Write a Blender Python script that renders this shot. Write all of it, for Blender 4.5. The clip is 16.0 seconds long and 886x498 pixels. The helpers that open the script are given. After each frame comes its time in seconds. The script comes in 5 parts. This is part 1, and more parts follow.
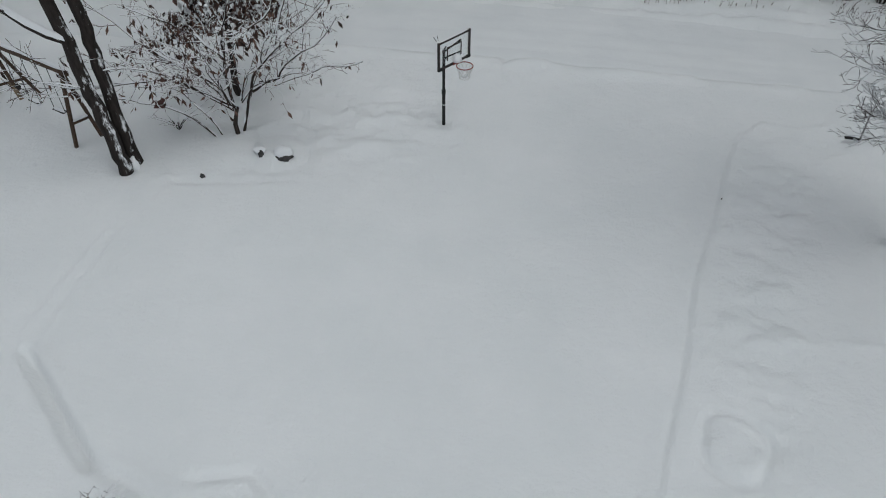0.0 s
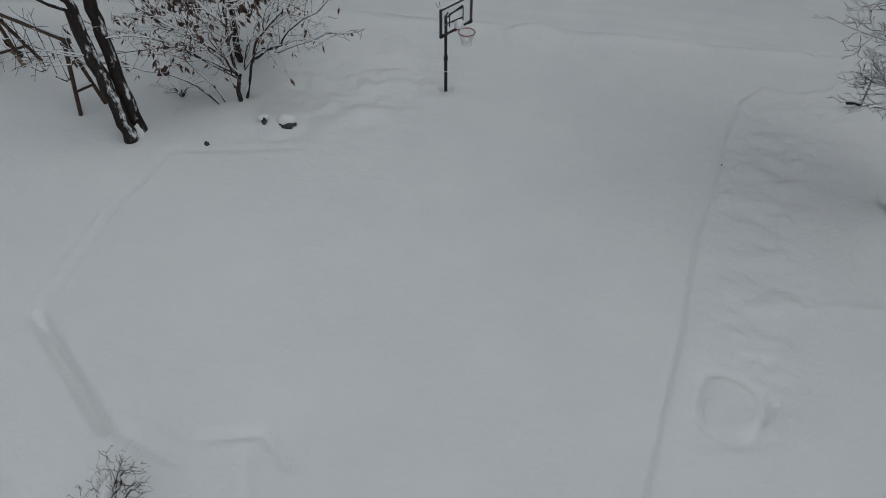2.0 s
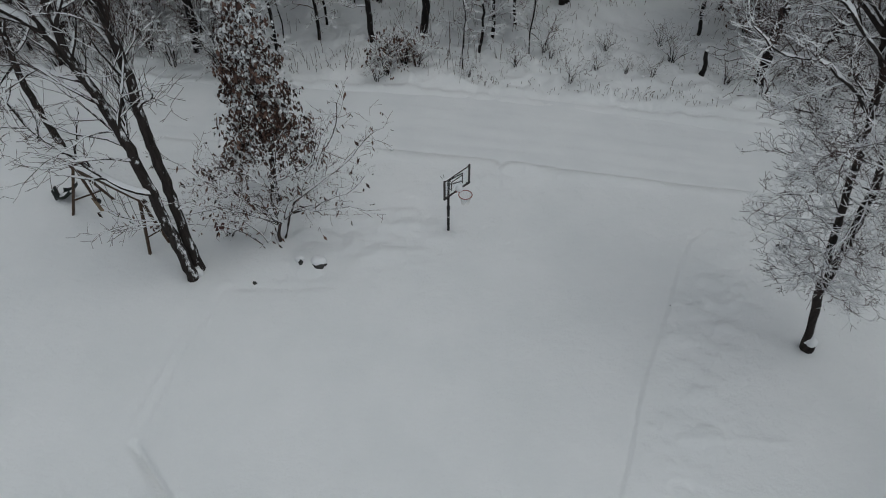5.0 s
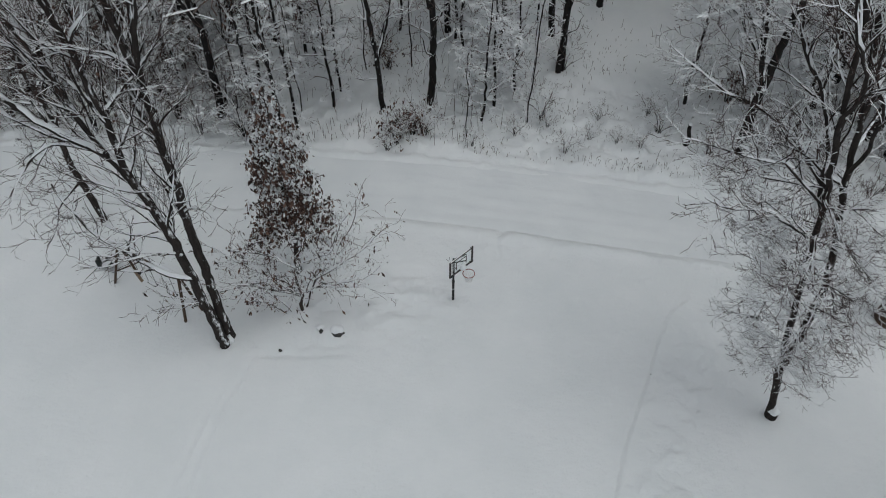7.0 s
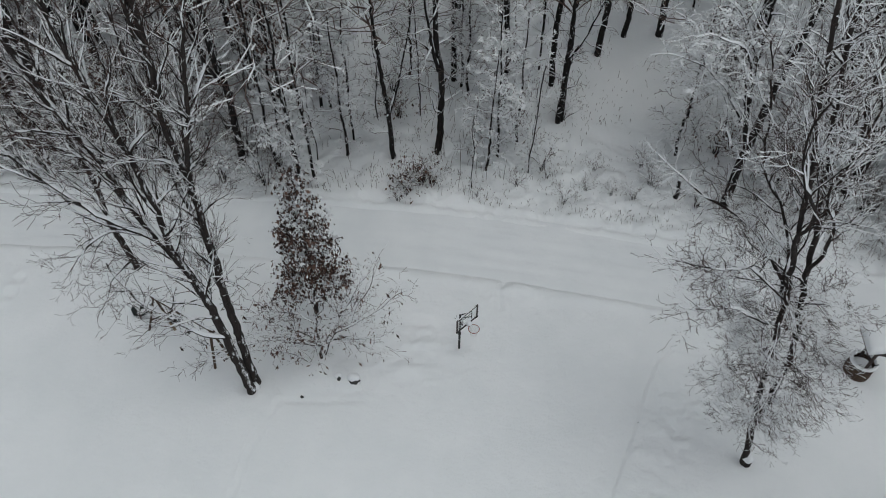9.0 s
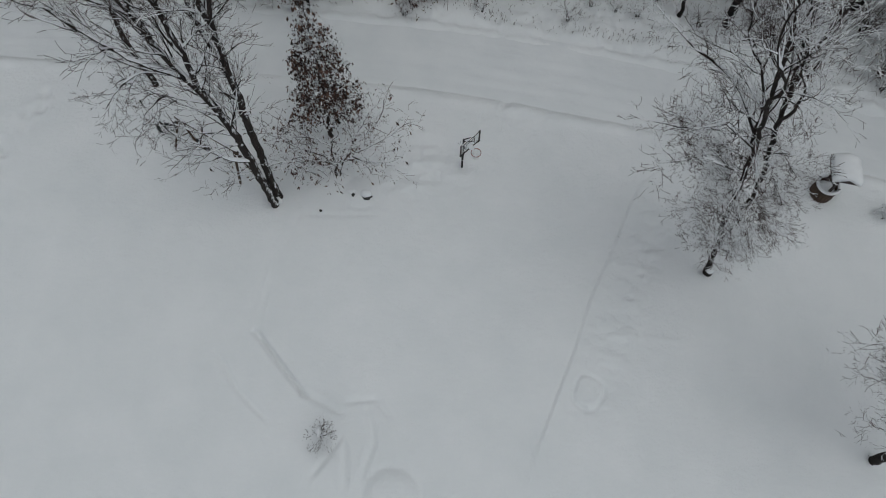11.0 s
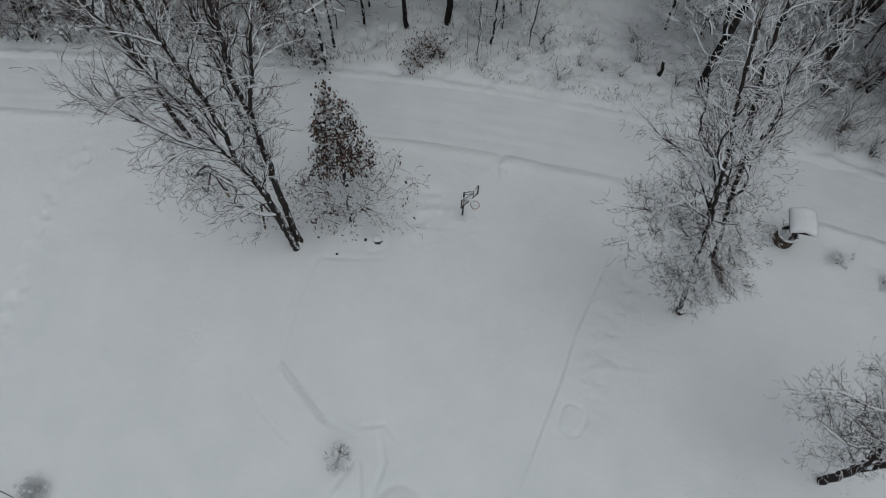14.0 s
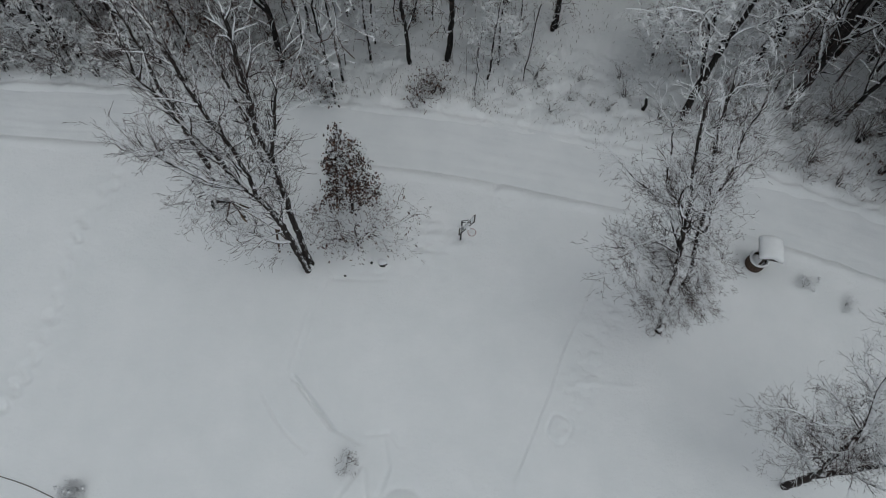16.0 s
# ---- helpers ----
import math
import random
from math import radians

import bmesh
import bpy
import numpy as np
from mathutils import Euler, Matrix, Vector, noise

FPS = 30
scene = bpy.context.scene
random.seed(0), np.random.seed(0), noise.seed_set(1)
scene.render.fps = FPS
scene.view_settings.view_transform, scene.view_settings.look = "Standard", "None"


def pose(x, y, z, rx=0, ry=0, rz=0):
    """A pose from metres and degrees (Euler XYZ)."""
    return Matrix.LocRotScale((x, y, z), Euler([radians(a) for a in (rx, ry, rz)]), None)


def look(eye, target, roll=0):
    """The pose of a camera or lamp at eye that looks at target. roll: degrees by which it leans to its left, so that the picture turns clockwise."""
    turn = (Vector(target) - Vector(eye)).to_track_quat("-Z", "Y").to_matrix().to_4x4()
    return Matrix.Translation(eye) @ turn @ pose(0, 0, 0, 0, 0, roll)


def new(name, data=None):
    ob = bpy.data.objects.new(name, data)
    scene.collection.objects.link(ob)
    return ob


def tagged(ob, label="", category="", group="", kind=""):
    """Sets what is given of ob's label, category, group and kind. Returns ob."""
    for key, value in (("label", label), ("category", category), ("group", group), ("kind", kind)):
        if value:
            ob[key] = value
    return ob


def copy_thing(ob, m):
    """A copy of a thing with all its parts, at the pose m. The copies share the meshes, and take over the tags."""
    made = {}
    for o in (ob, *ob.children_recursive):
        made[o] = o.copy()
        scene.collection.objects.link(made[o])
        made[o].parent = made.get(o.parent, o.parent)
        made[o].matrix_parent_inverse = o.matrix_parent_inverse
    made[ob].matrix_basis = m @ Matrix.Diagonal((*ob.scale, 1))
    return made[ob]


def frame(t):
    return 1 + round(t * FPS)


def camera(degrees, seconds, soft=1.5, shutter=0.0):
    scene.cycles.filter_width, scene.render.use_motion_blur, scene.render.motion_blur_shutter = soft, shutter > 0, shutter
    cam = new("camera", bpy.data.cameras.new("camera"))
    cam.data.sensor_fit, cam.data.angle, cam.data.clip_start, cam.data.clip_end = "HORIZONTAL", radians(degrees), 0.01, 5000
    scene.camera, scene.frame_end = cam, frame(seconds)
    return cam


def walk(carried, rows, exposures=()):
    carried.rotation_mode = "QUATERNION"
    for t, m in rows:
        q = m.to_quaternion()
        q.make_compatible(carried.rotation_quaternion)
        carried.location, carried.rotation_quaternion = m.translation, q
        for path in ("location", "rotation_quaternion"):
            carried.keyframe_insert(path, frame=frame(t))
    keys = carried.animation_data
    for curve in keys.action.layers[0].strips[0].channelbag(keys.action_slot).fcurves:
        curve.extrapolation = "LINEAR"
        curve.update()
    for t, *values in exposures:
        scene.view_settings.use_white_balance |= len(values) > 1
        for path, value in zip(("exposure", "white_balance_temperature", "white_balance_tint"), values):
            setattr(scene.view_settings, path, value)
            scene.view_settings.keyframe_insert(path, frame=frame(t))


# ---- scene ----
cam = camera(65.2, 16.0, soft=1.0)
METRES, EYE, TILT, LEAN, TURN = 26.0, 11.65, -43.1, 0.0, 0.0
ROWS = [
    (0.0, 0.0, 0.0, 0.0, 0.0, 0.0, -0.0),
    (0.5, 0.0, -0.0006, -0.0047, 0.02, -2.88, 0.03),
    (1.0, -0.0, -0.0034, -0.0025, 0.04, -2.93, 0.09),
    (1.5, -0.0006, -0.0056, -0.0019, 0.06, -2.9, 0.11),
    (2.0, -0.0011, -0.0103, 0.0012, 0.12, -2.86, 0.15),
    (2.5, -0.0005, -0.0329, 0.0235, 0.22, -2.89, 0.16),
    (3.0, -0.0006, -0.0616, 0.0531, 0.29, -2.94, 0.14),
    (3.5, -0.0014, -0.0913, 0.0826, 0.28, -2.98, 0.14),
    (4.0, -0.0025, -0.12, 0.1125, 0.21, -3.04, 0.13),
    (4.5, -0.0026, -0.148, 0.142, 0.21, -3.07, 0.1),
    (7.0, -0.0095, -0.2784, 0.2849, 0.32, -3.18, -0.2),
    (7.5, -0.0135, -0.3028, 0.313, 0.3, -3.26, -0.29),
    (8.0, -0.0172, -0.3263, 0.3403, 0.31, -3.32, -0.39),
    (8.5, -0.0204, -0.3497, 0.3678, 0.3, -3.38, -0.51),
    (9.0, -0.0228, -0.3733, 0.394, 0.33, -3.76, -0.64),
    (9.5, -0.0248, -0.3967, 0.42, 0.38, -9.21, -0.89),
    (10.0, -0.0267, -0.4192, 0.4451, 0.44, -15.27, -1.13),
    (10.2, -0.0275, -0.4279, 0.4550, 0.45, -17.45, -1.17),
    (10.6, -0.0296, -0.4441, 0.4744, 0.47, -20.83, -1.25),
    (10.9, -0.0313, -0.4552, 0.4885, 0.49, -22.00, -1.31),
    (11.2, -0.0331, -0.4657, 0.5022, 0.50, -22.20, -1.37),
    (12.5, -0.0385, -0.5083, 0.5576, 0.57, -22.2, -1.44),
    (13.0, -0.0392, -0.525, 0.5778, 0.6, -22.22, -1.48),
    (13.5, -0.0377, -0.5476, 0.6019, 0.66, -22.18, -1.53),
    (14.0, -0.0361, -0.574, 0.6266, 0.71, -22.11, -1.55),
    (14.5, -0.034, -0.6018, 0.6509, 0.76, -22.06, -1.58),
    (15.0, -0.0327, -0.6295, 0.6759, 0.81, -22.06, -1.62),
    (15.5, -0.033, -0.6563, 0.7013, 0.86, -22.07, -1.66),
    (16.0, -0.034, -0.6756, 0.7218, 0.88, -22.08, -1.73),
]
walk(cam, [(t, pose(0, 0, EYE, TILT, LEAN, TURN) @ pose(METRES * x, METRES * y, METRES * z, 90 + pitch, roll, yaw)) for t, x, y, z, yaw, pitch, roll in ROWS],
     [(t, stops, 6260 if t < 5 else 6305 if t < 11 else 6240, 4.5) for t, stops in ((0.0, -0.53), (0.5, -0.80), (0.9, -0.95), (1.5, -0.99), (4.0, -0.92), (7.0, -0.56), (8.5, -0.49), (9.5, -0.50), (10.2, -0.63), (12.5, -0.90), (16.0, -0.80))])

# ---- light ----
world = bpy.data.worlds.new("winter_sky")
scene.world = world
world.use_nodes = True
nt = world.node_tree
sky = nt.nodes.new("ShaderNodeTexSky")
sky.sky_type, sky.sun_disc = "NISHITA", False
sky.sun_elevation, sky.sun_rotation = radians(74), radians(125)
sky.air_density, sky.dust_density = 1.0, 3.0
pale = nt.nodes.new("ShaderNodeHueSaturation")
pale.inputs["Saturation"].default_value = 0.25
nt.links.new(sky.outputs[0], pale.inputs["Color"])
nt.links.new(pale.outputs[0], nt.nodes["Background"].inputs[0])
nt.nodes["Background"].inputs[1].default_value = 0.146
sun = new("sun", bpy.data.lights.new("sun", "SUN"))
sun.data.energy, sun.data.angle, sun.data.color = 0.5, radians(95), (1.0, 0.99, 0.98)
sun.matrix_world = look((14, -2, 60), (0, 8, 0))


# ---- materials ----
def material(name, build):
    m = bpy.data.materials.new(name)
    m.use_nodes = True
    tree = m.node_tree
    bsdf = tree.nodes["Principled BSDF"]
    build(tree, bsdf)
    return m


def noise_node(tree, scale, detail=4.0, rough=0.55, stretch=None, space="Object"):
    co = tree.nodes.new("ShaderNodeTexCoord")
    n = tree.nodes.new("ShaderNodeTexNoise")
    n.inputs["Scale"].default_value, n.inputs["Detail"].default_value = scale, detail
    n.inputs["Roughness"].default_value = rough
    if stretch:
        mp = tree.nodes.new("ShaderNodeMapping")
        mp.inputs["Scale"].default_value = stretch
        tree.links.new(co.outputs[space], mp.inputs[0])
        tree.links.new(mp.outputs[0], n.inputs["Vector"])
    else:
        tree.links.new(co.outputs[space], n.inputs["Vector"])
    return n.outputs["Fac"]


def ramp(tree, fac, stops):
    r = tree.nodes.new("ShaderNodeValToRGB")
    while len(r.color_ramp.elements) < len(stops):
        r.color_ramp.elements.new(0.5)
    for e, (p, c) in zip(r.color_ramp.elements, stops):
        e.position, e.color = p, (*c, 1)
    tree.links.new(fac, r.inputs[0])
    return r.outputs[0]


def bump(tree, bsdf, fac, strength, distance):
    b = tree.nodes.new("ShaderNodeBump")
    b.inputs["Strength"].default_value, b.inputs["Distance"].default_value = strength, distance
    tree.links.new(fac, b.inputs["Height"])
    tree.links.new(b.outputs[0], bsdf.inputs["Normal"])


def math_node(tree, op, a, b):
    m = tree.nodes.new("ShaderNodeMath")
    m.operation = op
    for k, v in enumerate((a, b)):
        if isinstance(v, (int, float)):
            m.inputs[k].default_value = v
        else:
            tree.links.new(v, m.inputs[k])
    return m.outputs[0]


def plain(name, c1, c2, scale, rough=0.7, metal=0.0, bump_d=0.002, stretch=None, detail=4.0):
    def build(tree, bsdf):
        f = noise_node(tree, scale, detail, stretch=stretch)
        tree.links.new(ramp(tree, f, [(0.3, c1), (0.7, c2)]), bsdf.inputs["Base Color"])
        bsdf.inputs["Roughness"].default_value, bsdf.inputs["Metallic"].default_value = rough, metal
        if bump_d:
            bump(tree, bsdf, f, 0.6, bump_d)
    return material(name, build)


def snow_mat(name, c1, c2, scale, fine, depth):
    def build(tree, bsdf):
        big = noise_node(tree, scale, 5.0)
        tree.links.new(ramp(tree, big, [(0.3, c1), (0.7, c2)]), bsdf.inputs["Base Color"])
        bsdf.inputs["Roughness"].default_value = 0.75
        bsdf.inputs["Specular IOR Level"].default_value = 0.25
        small = noise_node(tree, fine, 8.0, 0.68)
        bump(tree, bsdf, small, 0.5, depth)
    return material(name, build)


def bark_mat(name, c1, c2, cling):
    """Dark bark with wet streaks, and wind-blown snow caught on its upper and windward faces."""
    def build(tree, bsdf):
        f = noise_node(tree, 9.0, 6.0, 0.65, (1, 1, 0.22))
        col = ramp(tree, f, [(0.25, c1), (0.75, c2)])
        patch = noise_node(tree, 4.5, 8.0, 0.7, (1, 1, 0.45))
        geo = tree.nodes.new("ShaderNodeNewGeometry")
        dot = tree.nodes.new("ShaderNodeVectorMath")
        dot.operation = "DOT_PRODUCT"
        dot.inputs[1].default_value = (0.42, -0.25, 0.6)
        tree.links.new(geo.outputs["Normal"], dot.inputs[0])
        total = math_node(tree, "ADD", math_node(tree, "MULTIPLY", dot.outputs["Value"], 0.45), patch)
        mask = ramp(tree, total, [(cling, (0, 0, 0)), (cling + 0.09, (1, 1, 1))])
        mix = tree.nodes.new("ShaderNodeMix")
        mix.data_type = "RGBA"
        tree.links.new(mask, mix.inputs[0])
        tree.links.new(col, mix.inputs[6])
        mix.inputs[7].default_value = (0.80, 0.81, 0.83, 1)
        tree.links.new(mix.outputs[2], bsdf.inputs["Base Color"])
        bsdf.inputs["Roughness"].default_value = 0.9
        bsdf.inputs["Specular IOR Level"].default_value = 0.2
        bump(tree, bsdf, f, 1.0, 0.04)
    return material(name, build)


SNOW = snow_mat("fresh_snow", (0.78, 0.80, 0.81), (0.84, 0.85, 0.86), 0.35, 3.4, 0.14)
ROAD = snow_mat("packed_snow", (0.74, 0.76, 0.775), (0.80, 0.815, 0.825), 0.5, 2.2, 0.06)
CAP = snow_mat("clinging_snow", (0.80, 0.81, 0.83), (0.86, 0.87, 0.88), 2.0, 12.0, 0.01)
BARK = bark_mat("dark_bark", (0.010, 0.0085, 0.008), (0.052, 0.042, 0.038), 0.76)
BARK_MOTTLED = bark_mat("snow_mottled_bark", (0.010, 0.0085, 0.008), (0.052, 0.042, 0.038), 0.66)
BARK_SHRUB = bark_mat("grey_brown_bark", (0.018, 0.014, 0.013), (0.064, 0.049, 0.043), 0.78)
BARK_WOODS = bark_mat("wet_bark", (0.007, 0.0063, 0.006), (0.027, 0.023, 0.022), 0.78)
TWIG = plain("twig_bark", (0.026, 0.015, 0.013), (0.082, 0.046, 0.040), 3.0, 0.9, bump_d=0)
TWIG_WOODS = plain("brown_twig_bark", (0.052, 0.034, 0.029), (0.14, 0.092, 0.078), 3.0, 0.9, bump_d=0)
TWIG_TAN = plain("tan_twig_bark", (0.048, 0.028, 0.024), (0.138, 0.082, 0.068), 3.0, 0.9, bump_d=0)


def leaf_mat(name, dark, mid, pale):
    def build(tree, bsdf):
        geo = tree.nodes.new("ShaderNodeNewGeometry")
        tree.links.new(ramp(tree, geo.outputs["Random Per Island"], [(0.0, dark), (0.55, mid), (1.0, pale)]), bsdf.inputs["Base Color"])
        bsdf.inputs["Roughness"].default_value = 0.85
    return material(name, build)


LEAF = leaf_mat("dry_brown_leaf", (0.025, 0.015, 0.013), (0.085, 0.046, 0.036), (0.17, 0.098, 0.074))
OAK_LEAF = leaf_mat("dry_oak_leaf", (0.022, 0.013, 0.011), (0.085, 0.046, 0.036), (0.20, 0.122, 0.092))
BLACK = plain("black_painted_steel", (0.004, 0.004, 0.0045), (0.009, 0.009, 0.0095), 20.0, 0.6, bump_d=0.0005)
BOARD_TRIM = plain("dark_red_brown_trim", (0.016, 0.011, 0.011), (0.035, 0.022, 0.021), 15.0, 0.5, bump_d=0)
RIM = plain("faded_orange_paint", (0.20, 0.040, 0.036), (0.30, 0.075, 0.065), 18.0, 0.5, bump_d=0)
NET = plain("white_nylon", (0.65, 0.65, 0.63), (0.78, 0.78, 0.77), 30.0, 0.8, bump_d=0)
WOOD = plain("weathered_orange_timber", (0.032, 0.019, 0.013), (0.095, 0.057, 0.035), 4.0, 0.8, bump_d=0.003, stretch=(1, 1, 6))
GREY_WOOD = plain("weathered_grey_timber", (0.06, 0.052, 0.046), (0.16, 0.14, 0.125), 5.0, 0.85, bump_d=0.003)
PALE_WOOD = plain("pale_timber", (0.16, 0.115, 0.075), (0.28, 0.21, 0.14), 4.0, 0.8, bump_d=0.003)
STAVE = plain("dark_brown_stave", (0.03, 0.018, 0.012), (0.10, 0.06, 0.036), 5.0, 0.8, bump_d=0.006, stretch=(1, 1, 0.3))
ROOF_WOOD = plain("dark_roof_board", (0.025, 0.017, 0.016), (0.06, 0.042, 0.038), 6.0, 0.8, bump_d=0.003)
ROCK = plain("dark_stone", (0.02, 0.02, 0.02), (0.07, 0.068, 0.065), 8.0, 0.85, bump_d=0.01)
GREY = plain("grey_weathered_pole", (0.17, 0.17, 0.17), (0.28, 0.28, 0.28), 12.0, 0.6, bump_d=0.001)
RED = plain("dark_red_paint", (0.05, 0.017, 0.015), (0.09, 0.03, 0.027), 15.0, 0.6, bump_d=0)
SLIDE = plain("dark_green_plastic", (0.012, 0.02, 0.018), (0.025, 0.035, 0.032), 6.0, 0.45, bump_d=0)
CHAIN = plain("dull_chain_steel", (0.08, 0.08, 0.08), (0.15, 0.15, 0.15), 30.0, 0.5, 0.6, bump_d=0)
STALK = plain("dry_weed_stalk", (0.04, 0.03, 0.025), (0.12, 0.088, 0.07), 1.5, 0.9, bump_d=0)


def acrylic(tree, bsdf):
    bsdf.inputs["Base Color"].default_value = (0.95, 0.97, 0.97, 1)
    bsdf.inputs["Transmission Weight"].default_value = 1.0
    bsdf.inputs["Roughness"].default_value = 0.12
    bsdf.inputs["IOR"].default_value = 1.2


PANE = material("clear_acrylic", acrylic)


# ---- mesh helpers ----
def link_mesh(name, me, mat, parent=None, label=""):
    me.materials.append(mat)
    ob = new(name, me)
    if parent:
        ob.parent = parent
    if label:
        ob["label"] = label
    return ob


def part(name, bm, mat, parent=None, label="", smooth=False):
    me = bpy.data.meshes.new(name)
    bmesh.ops.recalc_face_normals(bm, faces=bm.faces)
    bm.to_mesh(me)
    bm.free()
    if smooth:
        me.polygons.foreach_set("use_smooth", [True] * len(me.polygons))
    return link_mesh(name, me, mat, parent, label)


def np_mesh(name, verts, quads, tris=None, smooth=True):
    """A mesh from arrays: quads (n, 4) and, perhaps, tris (n, 3)."""
    me = bpy.data.meshes.new(name)
    parts = [(np.asarray(f, np.int32), k) for f, k in ((quads, 4), (tris, 3)) if f is not None and len(f)]
    loops = np.concatenate([f.ravel() for f, _ in parts])
    totals = np.concatenate([np.full(len(f), k, np.int32) for f, k in parts])
    starts = np.concatenate([[0], np.cumsum(totals)[:-1]]).astype(np.int32)
    me.vertices.add(len(verts))
    me.vertices.foreach_set("co", np.asarray(verts, np.float32).ravel())
    me.loops.add(len(loops))
    me.loops.foreach_set("vertex_index", loops)
    me.polygons.add(len(totals))
    me.polygons.foreach_set("loop_start", starts)
    if smooth:
        me.polygons.foreach_set("use_smooth", np.ones(len(totals), bool))
    me.update(calc_edges=True)
    me.validate()
    return me


def box(bm, size, m=None, bevel=0.0):
    """A box of that size about the origin of m, its edges bevelled."""
    m = m or Matrix()
    made = bmesh.ops.create_cube(bm, size=1.0, matrix=m @ Matrix.Diagonal((*size, 1)))
    if bevel:
        edges = list({e for v in made["verts"] for e in v.link_edges})
        bmesh.ops.bevel(bm, geom=edges, offset=bevel, segments=2, affect="EDGES", clamp_overlap=True)
    return bm


def bar(bm, a, b, w, d, bevel=0.0):
    """A squared bar from a to b."""
    a, b = Vector(a), Vector(b)
    way = b - a
    m = Matrix.Translation((a + b) / 2) @ way.to_track_quat("Z", "Y").to_matrix().to_4x4()
    return box(bm, (w, d, way.length), m, bevel)


def rod(bm, a, b, r1, r2=None, sides=12):
    a, b = Vector(a), Vector(b)
    way = b - a
    m = Matrix.Translation((a + b) / 2) @ way.to_track_quat("Z", "Y").to_matrix().to_4x4()
    bmesh.ops.create_cone(bm, cap_ends=True, segments=sides, radius1=r1, radius2=r1 if r2 is None else r2, depth=way.length, matrix=m)
    return bm


def ring(bm, m, radius, tube, segs=28, sides=8):
    rows = []
    for i in range(segs):
        a = 2 * math.pi * i / segs
        row = []
        for k in range(sides):
            b = 2 * math.pi * k / sides
            q = radius + tube * math.cos(b)
            row.append(bm.verts.new(m @ Vector((q * math.cos(a), q * math.sin(a), tube * math.sin(b)))))
        rows.append(row)
    for i in range(segs):
        for k in range(sides):
            bm.faces.new((rows[i][k], rows[(i + 1) % segs][k], rows[(i + 1) % segs][(k + 1) % sides], rows[i][(k + 1) % sides]))
    return bm


def snow_ridge(bm, pts, w, h, seed=0):
    """A rounded, slightly uneven line of snow lying along pts."""
    rows = []
    for i, p in enumerate(pts):
        p = Vector(p)
        way = (Vector(pts[min(i + 1, len(pts) - 1)]) - Vector(pts[max(i - 1, 0)])).normalized()
        side = way.cross(Vector((0, 0, 1))).normalized()
        end = 0.35 if i in (0, len(pts) - 1) else 1.0
        k = end * (1 + 0.35 * noise.noise(p * 2.3 + Vector((seed, 0, 0))))
        rows.append([bm.verts.new(p + side * (w * k * math.cos(a)) + Vector((0, 0, h * k * math.sin(a)))) for a in (0.0, 0.6, 1.2, 1.94, 2.54, 3.14)])
    for a, b in zip(rows, rows[1:]):
        for k in range(5):
            bm.faces.new((a[k], a[k + 1], b[k + 1], b[k]))
        bm.faces.new((a[5], a[0], b[0], b[5]))
    bm.faces.new(rows[0])
    bm.faces.new(rows[-1][::-1])
    return bm


def steps_between(a, b, n):
    return [Vector(a).lerp(Vector(b), k / n) for k in range(n + 1)]


def mound(bm, centre, size, seed=0, flat=-0.3, rough=0.12):
    """A soft lump of snow or a stone: an uneven dome with a flattened foot."""
    made = bmesh.ops.create_icosphere(bm, subdivisions=3, radius=1.0)
    for v in made["verts"]:
        n = 1 + rough * noise.noise(v.co * 1.6 + Vector((seed * 3.1, seed, 0)))
        v.co *= n
        v.co.z = max(v.co.z, flat)
        v.co = Vector((v.co.x * size[0] + centre[0], v.co.y * size[1] + centre[1], v.co.z * size[2] + centre[2]))
    return bm


def thing(name, m, label, category, group=""):
    ob = new(name)
    ob.empty_display_size = 0.2
    ob.matrix_basis = m
    return tagged(ob, label, category, group)


# ---- the lie of the land ----
TABLE = np.random.RandomState(7).rand(256, 256)


def vnoise(x, y):
    xi, yi = np.floor(x).astype(int), np.floor(y).astype(int)
    fx, fy = x - xi, y - yi
    fx, fy = fx * fx * (3 - 2 * fx), fy * fy * (3 - 2 * fy)
    at = lambda a, b: TABLE[a & 255, b & 255]
    low = at(xi, yi) * (1 - fx) + at(xi + 1, yi) * fx
    high = at(xi, yi + 1) * (1 - fx) + at(xi + 1, yi + 1) * fx
    return low * (1 - fy) + high * fy - 0.5


def fbm(x, y, octaves=4):
    total, amp = 0 * x, 1.0
    for k in range(octaves):
        total = total + amp * vnoise(x * 2**k + 17.3 * k, y * 2**k + 5.1 * k)
        amp *= 0.5
    return total


def soft_rise(d, k=3.0):
    return np.where(d < -k, 0, np.where(d > k, d, (d + k) ** 2 / (4 * k)))


def base_height(x, y):
    return 0.05 * soft_rise(y - 15.5) + 0.07 * soft_rise(y - 33)


def curve_table(points):
    xs = np.arange(-90, 90.1, 0.25)
    px, py = zip(*points)
    ys = np.interp(xs, px, py)
    kernel = np.exp(-(np.arange(-16, 17) / 8.0) ** 2)
    ys = np.convolve(np.pad(ys, 16, mode="edge"), kernel / kernel.sum(), "valid")
    return xs, ys


